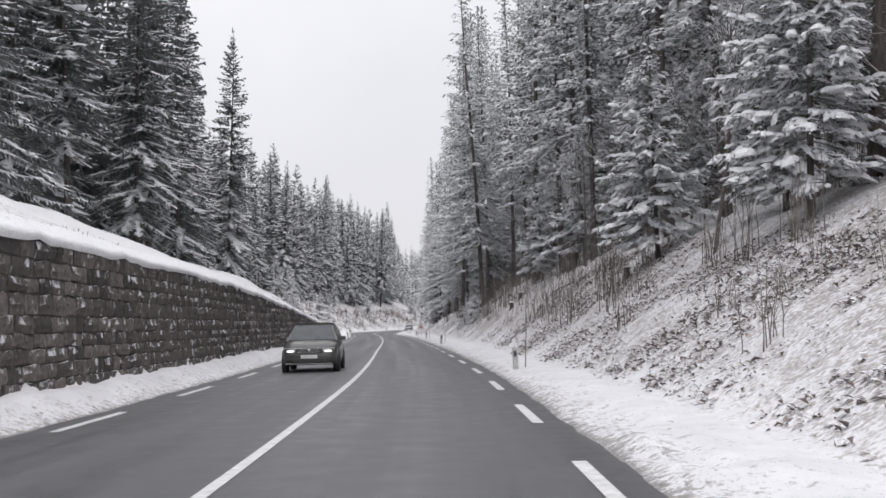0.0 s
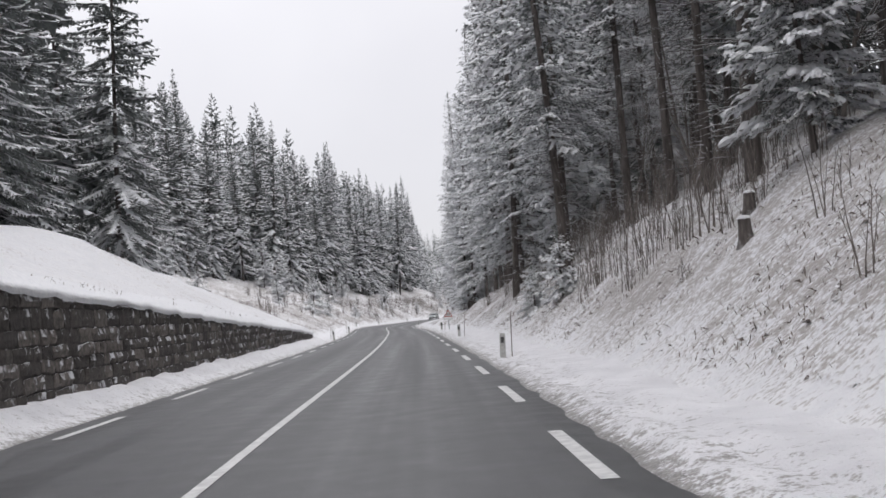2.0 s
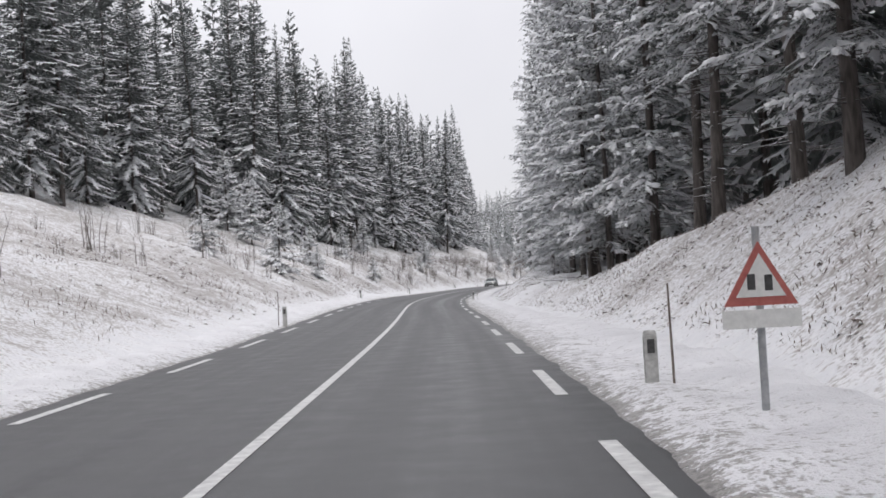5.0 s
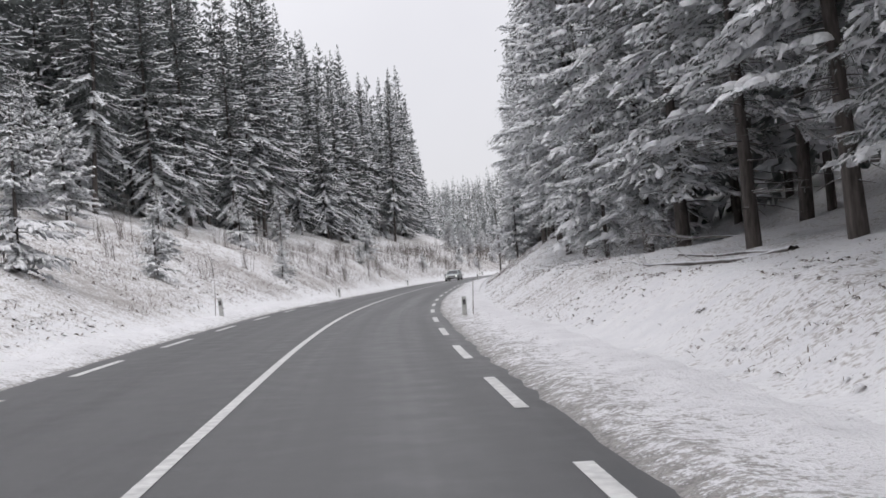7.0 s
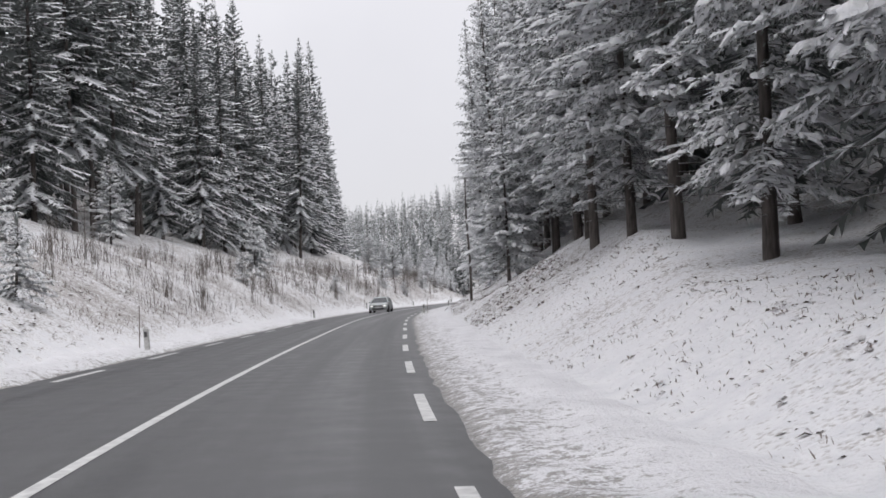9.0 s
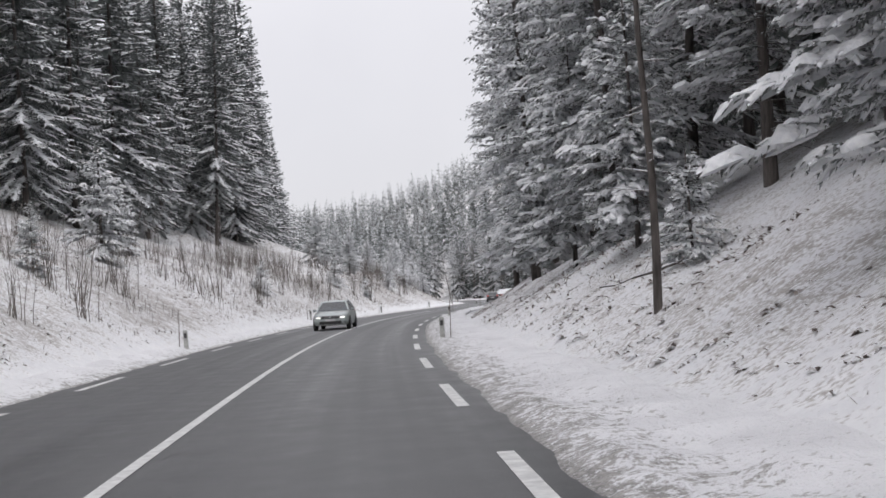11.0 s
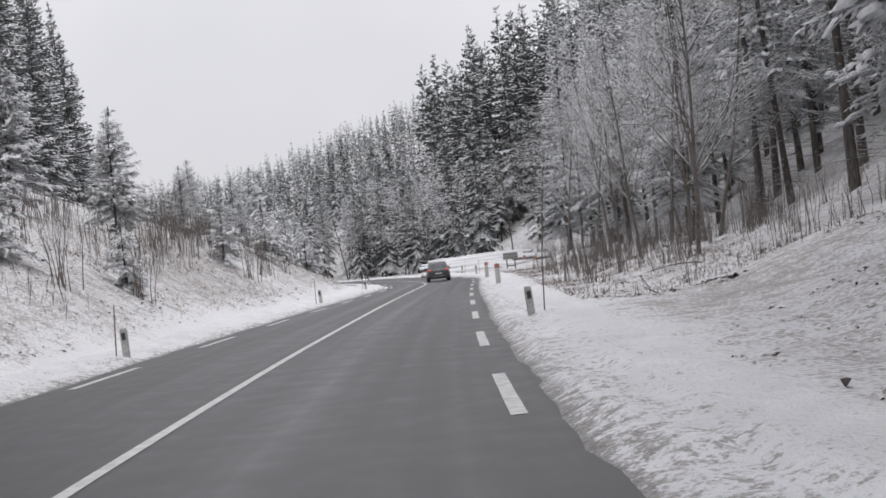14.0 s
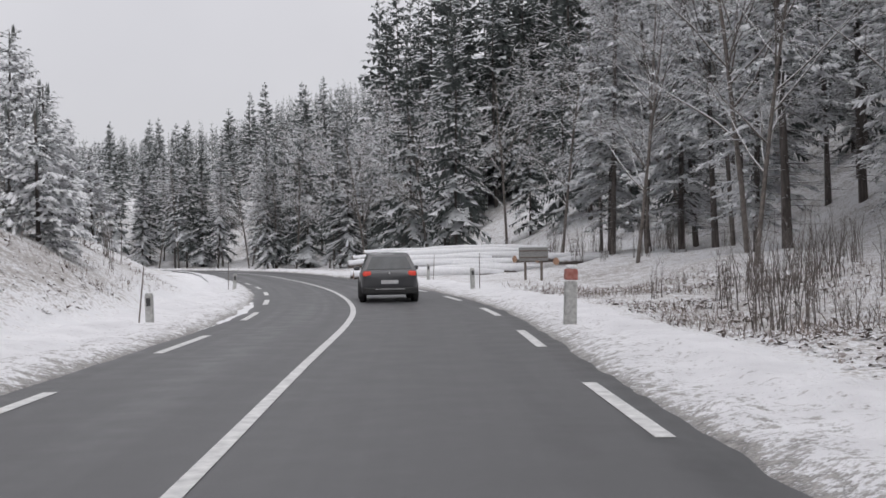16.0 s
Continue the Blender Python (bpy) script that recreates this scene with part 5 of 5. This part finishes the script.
def car(name, label, body_paint, length, width, height, estate=False, front=False):
    """Nose towards +y, on its wheels at z = 0."""
    h, w, k = length / 2, width / 2, height / 1.48
    ob = tagged(new(name), label, "car")
    body = [(-h, 0.80 * w, 0.36, 0.80 * k, 0.88 * k), (-h + 0.06, 0.93 * w, 0.27, 0.90 * k, 0.96 * k), (-h + 0.45, 0.985 * w, 0.22, 0.95 * k, 1.0 * k), (-0.6, w, 0.19, 0.95 * k, 0.99 * k),
            (0.5, w, 0.19, 0.92 * k, 0.97 * k), (h - 1.2, 0.99 * w, 0.2, 0.88 * k, 0.95 * k), (h - 0.6, 0.97 * w, 0.22, 0.84 * k, 0.91 * k), (h - 0.16, 0.90 * w, 0.24, 0.70 * k, 0.78 * k), (h, 0.74 * w, 0.32, 0.56 * k, 0.62 * k)]
    part("body", loft(body, "body"), body_paint, ob)
    tail = -h + (0.10 if not estate else 0.14)
    base_y = [tail, -1.0, -0.1, 0.6, h - 1.22]
    top_y = [tail + (0.36 if not estate else 0.42), -0.95, -0.3, 0.08, h - 2.05]
    top_z = [z * k for z in ((1.40, 1.465, 1.48, 1.475, 1.42) if not estate else (1.40, 1.455, 1.48, 1.475, 1.42))]
    zb = [z * k for z in (0.95, 0.96, 0.95, 0.93, 0.93)]
    wb, wt = 0.93 * w, 0.70 * w
    L = [(-wb, y, z) for y, z in zip(base_y, zb)]
    R = [(wb, y, z) for y, z in zip(base_y, zb)]
    TL = [(-wt, y, z) for y, z in zip(top_y, top_z)]
    TR = [(wt, y, z) for y, z in zip(top_y, top_z)]
    M = [(0, y, z + (0.025 if 0 < q < 4 else 0.0)) for q, (y, z) in enumerate(zip(top_y, top_z))]
    rows = np.array([L, TL, M, TR, R])          # five lines along the cabin
    v = rows.reshape(-1, 3)
    f = grid_faces(5, 5)[:, ::-1]
    ends = [(0, 5, 10), (0, 10, 20), (10, 15, 20), (14, 9, 4), (24, 14, 4), (24, 19, 14)]
    part("cabin", np_mesh("cabin", v, [f, np.array(ends)], None, False), body_paint, ob)
    part("windscreen", pane([R[4], TR[4], TL[4], L[4]][::-1], 0.10, 0.012), GLASS, ob, "dark windscreen glass")
    part("rear_window", pane([L[0], TL[0], TR[0], R[0]][::-1], 0.16, 0.012), GLASS, ob, "dark rear window")
    for j in range(4):
        part("side_window", pane([R[j], R[j + 1], TR[j + 1], TR[j]], 0.14, 0.012), GLASS, ob, "dark side window")
        part("side_window", pane([L[j + 1], L[j], TL[j], TL[j + 1]], 0.14, 0.012), GLASS, ob, "dark side window")
    for x in (-1, 1):
        for y in (-h + 0.78, h - 0.86):
            a = np.linspace(0, 2 * np.pi, 18, endpoint=False)
            ring = np.array([[(x * q, y + np.cos(t) * 0.375, 0.325 + np.sin(t) * 0.375) for t in a] for q in (w - 0.12, w + 0.006)])
            v = np.vstack([ring.reshape(-1, 3), [[x * (w + 0.006), y, 0.325]]])
            k2 = np.arange(18)
            part("wheel_arch", np_mesh("wheel_arch", v, [grid_faces(2, 18, wrap=True), np.stack([k2 + 18, (k2 + 1) % 18 + 18, np.full(18, 36)], 1)]), PLASTIC, ob)
            wheel(ob, x * (w - 0.085), y, 0.315)
        part("mirror", box((0.20, 0.10, 0.13), (x * (w + 0.07), 0.55, 1.0 * k), 0.03), body_paint, ob)
        part("tail_lamp", box((0.25, 0.10, 0.15), (x * (w - 0.20), -h + 0.045, 0.86 * k), 0.05), TAIL, ob, "lit red tail lamp")
        lamp = part("headlamp", pane([(x * (w - 0.62 * w), h + 0.004, 0.60 * k), (x * (w - 0.13 * w), h - 0.20, 0.62 * k), (x * (w - 0.12 * w), h - 0.24, 0.735 * k), (x * (w - 0.60 * w), h - 0.045, 0.70 * k)][:: int(x)], 0.06, 0.018, 0.05), LENS, ob, "clear slanted headlamp")
        part("bulb", box((0.22, 0.03, 0.045), (0, 0, 0), 0.012), LAMP if front else RIM, lamp, "lit white lamp" if front else "", pose(x * (w * 0.66), h - 0.045, 0.635 * k, 0, 0, -x * 24))
        part("fog_lamp", box((0.22, 0.05, 0.09), (x * (w - 0.30), h - 0.06, 0.40), 0.02), PLASTIC, ob)
    part("rear_bumper", box((width * 0.92, 0.14, 0.20), (0, -h + 0.05, 0.36), 0.04), PLASTIC, ob, "black lower bumper")
    part("bumper_strip", box((width * 0.5, 0.02, 0.03), (0, -h - 0.03, 0.40), 0.005), CHROME, ob)
    part("number_plate", box((0.52, 0.02, 0.11), (0, -h - 0.012, 0.62), 0.004), PLATE, ob, "white plate with plain bars")
    part("front_bumper", box((width * 0.60, 0.12, 0.15), (0, h - 0.03, 0.38), 0.03), PLASTIC, ob, "black lower intake")
    part("bumper_strip", box((width * 0.80, 0.04, 0.025), (0, h - 0.04, 0.275), 0.008), CHROME, ob, "pale lower strip")
    part("grille", box((width * 0.50, 0.08, 0.15), (0, h - 0.02, 0.64 * k), 0.03, 0.92), PLASTIC, ob, "black grille")
    for bar in range(6):
        part("grille_slat", box((0.012, 0.02, 0.12), ((bar - 2.5) * width * 0.075, h + 0.022, 0.64 * k), 0.003), PLASTIC, ob)
    part("bonnet_edge", box((width * 0.56, 0.03, 0.02), (0, h - 0.03, 0.72 * k), 0.006), CHROME, ob)
    for z in (0.60 * k, 0.64 * k, 0.68 * k):
        part("grille_bar", box((width * 0.40, 0.02, 0.012), (0, h + 0.016, z), 0.003), CHROME, ob)
    part("number_plate", box((0.52, 0.02, 0.11), (0, h + 0.014, 0.50), 0.004), PLATE, ob, "white plate with plain bars")
    part("emblem", box((0.10, 0.02, 0.10), (0, -h + 0.008, 0.86 * k), 0.03), CHROME, ob)
    part("emblem", box((0.10, 0.03, 0.10), (0, h + 0.02, 0.65 * k), 0.03), CHROME, ob)
    for x in ((-1, 1) if estate else ()):
        part("roof_rail", box((0.03, 1.7, 0.035), (x * wt * 0.93, -0.65, 1.475 * k), 0.01), CHROME, ob)
    return ob


def park(ob, x, y, turn):
    s, d = (float(q[0]) for q in from_road([x], [y]))
    hd = float(np.degrees(np.arctan2(-np.interp(s, S, TAN[:, 0]), np.interp(s, S, TAN[:, 1]))))
    ob.matrix_basis = pose(x, y, 0.0 + float(crossfall(np.array(s), np.array(d))), 0, 0, hd + turn) @ Matrix.Diagonal((1 / UNIT, 1 / UNIT, 1 / UNIT, 1))


park(car("hatchback_car", "dark grey hatchback with lit tail lamps on the road", paint("dark_grey_paint", (0.075, 0.076, 0.082)), 4.2, 1.76, 1.50), 15.4, 367.2, -2)
park(car("hatchback_car", "dark grey-green car with bright headlamps, oncoming", paint("grey_green_paint", (0.07, 0.07, 0.065)), 4.25, 1.82, 1.57, front=True), *(float(q) for q in on_road(33.0, -1.45)), 180)
park(car("estate_car", "silver estate car with roof rails, lit headlamps", paint("silver_paint", (0.42, 0.46, 0.46), 0.3), 4.8, 1.86, 1.47, estate=True, front=True), -6.3, 276.9, 180)


# ---------------------------------------------------------------- dead weeds and litter
def weeds(name, label, count, pick, height, seed, mat, thin=1.0):
    """Thousands of thin dry stalks as one sheet of stuff."""
    r = np.random.default_rng(seed)
    s, d = pick(r, count)
    x, y = on_road(s, d)
    # they grow in clumps
    keep_it = value_noise(x, y, 1.9, seed) + 0.6 * value_noise(x, y, 7, seed + 1) > r.uniform(-0.15, 0.8, len(x))
    x, y = x[keep_it], y[keep_it]
    z = land(x, y) - 0.03
    n = len(x)
    a, lean, hh = r.uniform(0, 6.283, n), r.uniform(0.05, 0.8, n) / (0.6 + height), height * r.uniform(0.35, 1.2, n)
    root = np.stack([x, y, z], 1)
    way = np.stack([np.cos(a) * lean, np.sin(a) * lean, np.ones(n)], 1)
    flat = np.stack([-np.sin(a), np.cos(a), np.zeros(n)], 1)
    pile = Pile()
    blades(pile, root, way, flat, hh, r.uniform(0.012, 0.035, n) * (0.5 + hh) * thin, r.uniform(0.1, 0.5, n))
    tagged(new(name, pile.mesh(name, mat)), label, "dry weeds", kind="stuff")


def leafy(name, label, count, pick, size, seed):
    """Low leafy tufts, flattened and half under snow: a fan of leaves from each root."""
    r = np.random.default_rng(seed)
    s, d = pick(r, count)
    x, y = on_road(s, d)
    ok = value_noise(x, y, 1.7, seed) + 0.7 * value_noise(x, y, 6, seed + 1) > r.uniform(-0.6, 0.9, len(x))
    x, y = x[ok], y[ok]
    root = np.repeat(np.stack([x, y, land(x, y) - 0.02], 1), 6, 0)
    n = len(root)
    a = r.uniform(0, 6.283, n)
    way = np.stack([np.cos(a), np.sin(a), r.uniform(0.25, 1.1, n)], 1)
    flat = np.stack([-np.sin(a), np.cos(a), r.uniform(-0.4, 0.4, n)], 1)
    ln = size * np.repeat(r.uniform(0.4, 1.3, len(x)), 6) * r.uniform(0.6, 1.2, n)
    pile = Pile()
    blades(pile, root, way, flat, ln, ln * r.uniform(0.25, 0.5, n), r.uniform(0.5, 1.0, n))
    tagged(new(name, pile.mesh(name, WEED)), label, "dry weeds", kind="stuff")


def bank(s0, s1, d0, d1, power=1.0):
    return lambda r, n: (r.uniform(s0, s1, n), d0 + (d1 - d0) * r.random(n) ** power)


weeds("dead_weeds", "dry brown weeds on the right bank", 42000, bank(10, 150, 5.3, 10.5), 0.15, 3, WEED)
weeds("dead_weeds", "dry brown weeds on the cut bank", 26000, bank(150, 300, 5.3, 10.0), 0.12, 4, WEED)
weeds("dead_weeds", "dry meadow weeds by the bend", 26000, bank(318, 376, 5.6, 13.0), 0.28, 5, WEED)
weeds("dead_weeds", "dry reddish weeds on the left meadow", 75000, bank(112, 378, -5.4, -15.0), 0.26, 6, WEED)
weeds("dead_twigs", "thin bare twigs along the left bank", 9000, bank(225, 320, -6.0, -13.5), 1.0, 7, TWIG, 0.6)
weeds("dead_twigs", "tall brown sapling thicket on the bank", 15000, bank(300, 362, -7.5, -14.5), 2.0, 9, TWIG, 0.35)
weeds("dead_weeds", "frozen tufts behind the wall", 1500, bank(0, 118, -4.7, -5.4), 0.18, 8, WEED)
leafy("leafy_tufts", "frozen leafy tufts on the right bank", 26000, bank(12, 150, 5.2, 10.0), 0.10, 13)
leafy("leafy_tufts", "brown leafy litter at the bank's foot", 26000, bank(6, 48, 5.0, 10.0), 0.15, 17)
leafy("leafy_tufts", "frozen leafy tufts on the left meadow", 34000, bank(112, 380, -5.2, -13.0), 0.13, 14)
leafy("leafy_tufts", "sparse frozen tufts on the cut bank", 15000, bank(150, 310, 5.3, 9.5), 0.10, 15)
leafy("leafy_tufts", "sparse brown tufts on the white bank", 5000, bank(215, 305, 5.4, 8.8), 0.17, 18)
leafy("leafy_tufts", "frozen tufts by the bend", 14000, bank(316, 374, 5.6, 12.0), 0.16, 16)


# ---------------------------------------------------------------- the stone wall
def build_wall():
    s = np.arange(-40, WALL_END + 0.5, 1.0)
    hh = wall_height(s)
    d_face, d_back = -WALL_D, -WALL_D - 0.34
    x0, y0 = on_road(s, d_face)
    x1, y1 = on_road(s, d_back)
    rows = np.stack([np.stack([x0, y0, np.full(len(s), -0.3)], 1), np.stack([x0, y0, hh], 1), np.stack([x1, y1, hh], 1), np.stack([x1, y1, np.full(len(s), -0.3)], 1)], 1)
    n = len(s)
    ends = np.array([[0, 1, 2, 3], [(n - 1) * 4 + 3, (n - 1) * 4 + 2, (n - 1) * 4 + 1, (n - 1) * 4]])
    wall = new("wall_left", np_mesh("wall_left", rows.reshape(-1, 3), [grid_faces(n, 4, wrap=True), ends], MORTAR))
    tagged(wall, "old coursed stone retaining wall with frost and snow", "wall", kind="structure")
    # a few rough stone shapes, stretched to the size of each place
    r = np.random.default_rng(5)
    shapes = []
    for q in range(8):
        gx, gz = np.meshgrid(np.linspace(-0.5, 0.5, 4), np.linspace(-0.5, 0.5, 3), indexing="ij")
        bulge = (0.25 - gx**2) * 1.6 + (0.25 - gz**2) * 1.2 + r.uniform(-0.25, 0.25, gx.shape)
        jx, jz = r.uniform(-0.05, 0.05, gx.shape), r.uniform(-0.07, 0.07, gx.shape)
        front = np.stack([gx + jx, np.clip(bulge, 0.05, 1.0), gz + jz], -1).reshape(-1, 3)
        rim = [0, 3, 6, 9, 10, 11, 8, 5, 2, 1]
        back = front[rim] * [1.02, 0, 1.02] + [0, -0.8, 0]
        side = np.array([[rim[k], 12 + k, 12 + (k + 1) % 10, rim[(k + 1) % 10]] for k in range(10)])
        shapes.append((np.vstack([front, back]), [grid_faces(4, 3)[:, ::-1], side]))
    meshes = [np_mesh("stone", v, f, STONE) for v, f in shapes]
    rest, count = Pile(), 0
    course, z = 0, -0.02
    while z < 3.0:
        tall = 0.22 + 0.14 * r.random()
        at = -38 + r.random()
        while at < WALL_END:
            long = r.uniform(0.28, 1.0)
            c = at + long / 2
            top = float(wall_height(c))
            if z + tall * 0.2 < top:
                tl = min(tall, top - z + 0.03)
                x, y = on_road(c, d_face)
                hd = float(np.degrees(np.arctan2(np.interp(c, S, TAN[:, 1]), np.interp(c, S, TAN[:, 0]))))
                m = pose(float(x), float(y), z + tl / 2, 0, r.normal(0, 1.8), hd + 180) @ Matrix.Diagonal((long - 0.028, r.uniform(0.03, 0.10), tl - 0.028, 1))
                q = int(r.integers(0, 8))
                if 24 < c < 38 and count < 300:
                    ob = part("stone", meshes[q], None, wall, "", m)
                    count += 1
                else:
                    v = np.array([m @ Vector(p) for p in shapes[q][0]])
                    k0 = rest.n
                    rest.v.append(v)
                    rest.n += len(v)
                    for f in shapes[q][1]:
                        rest.f[4].append(f + k0)
            at += long
        z += tall
    part("stones", rest.mesh("stones", STONE), None, wall)["kind"] = "stuff"
    # snow lies over the coping
    d = np.array([0.05, 0.08, 0.02, -0.15, -0.45, -0.7, -0.95, -1.2]) - WALL_D
    ss = np.arange(-40, WALL_END + 1, 0.5)
    X, Y = on_road(ss[:, None], np.broadcast_to(d, (len(ss), 8)))
    ground = land(X, Y)
    lip = wall_height(ss)[:, None] + np.array([-0.05, 0.03, 0.12, 0.17, 0.0, 0.0, 0.0, 0.0]) + 0.05 * value_noise(X, Y, 0.6, 31) * np.array([1.6, 1, 1, 1, 0, 0, 0, 0])
    Z = np.where(np.arange(8)[None] < 4, lip, ground + np.array([0, 0, 0, 0, 0.05, 0.03, 0.01, -0.03]))
    tagged(new("snow_coping", np_mesh("snow_coping", np.stack([X, Y, Z], -1).reshape(-1, 3), grid_faces(len(ss), 8), CLUMP, True)), "smooth snow lying on the wall's coping", "snow", kind="structure")


build_wall()

# the plan is drawn in units of UNIT metres: bring the whole place to metres
for ob in [o for o in scene.objects if o.parent is None and o.type in {"MESH", "EMPTY"}]:
    ob.matrix_basis = Matrix.Diagonal((UNIT, UNIT, UNIT, 1)) @ ob.matrix_basis
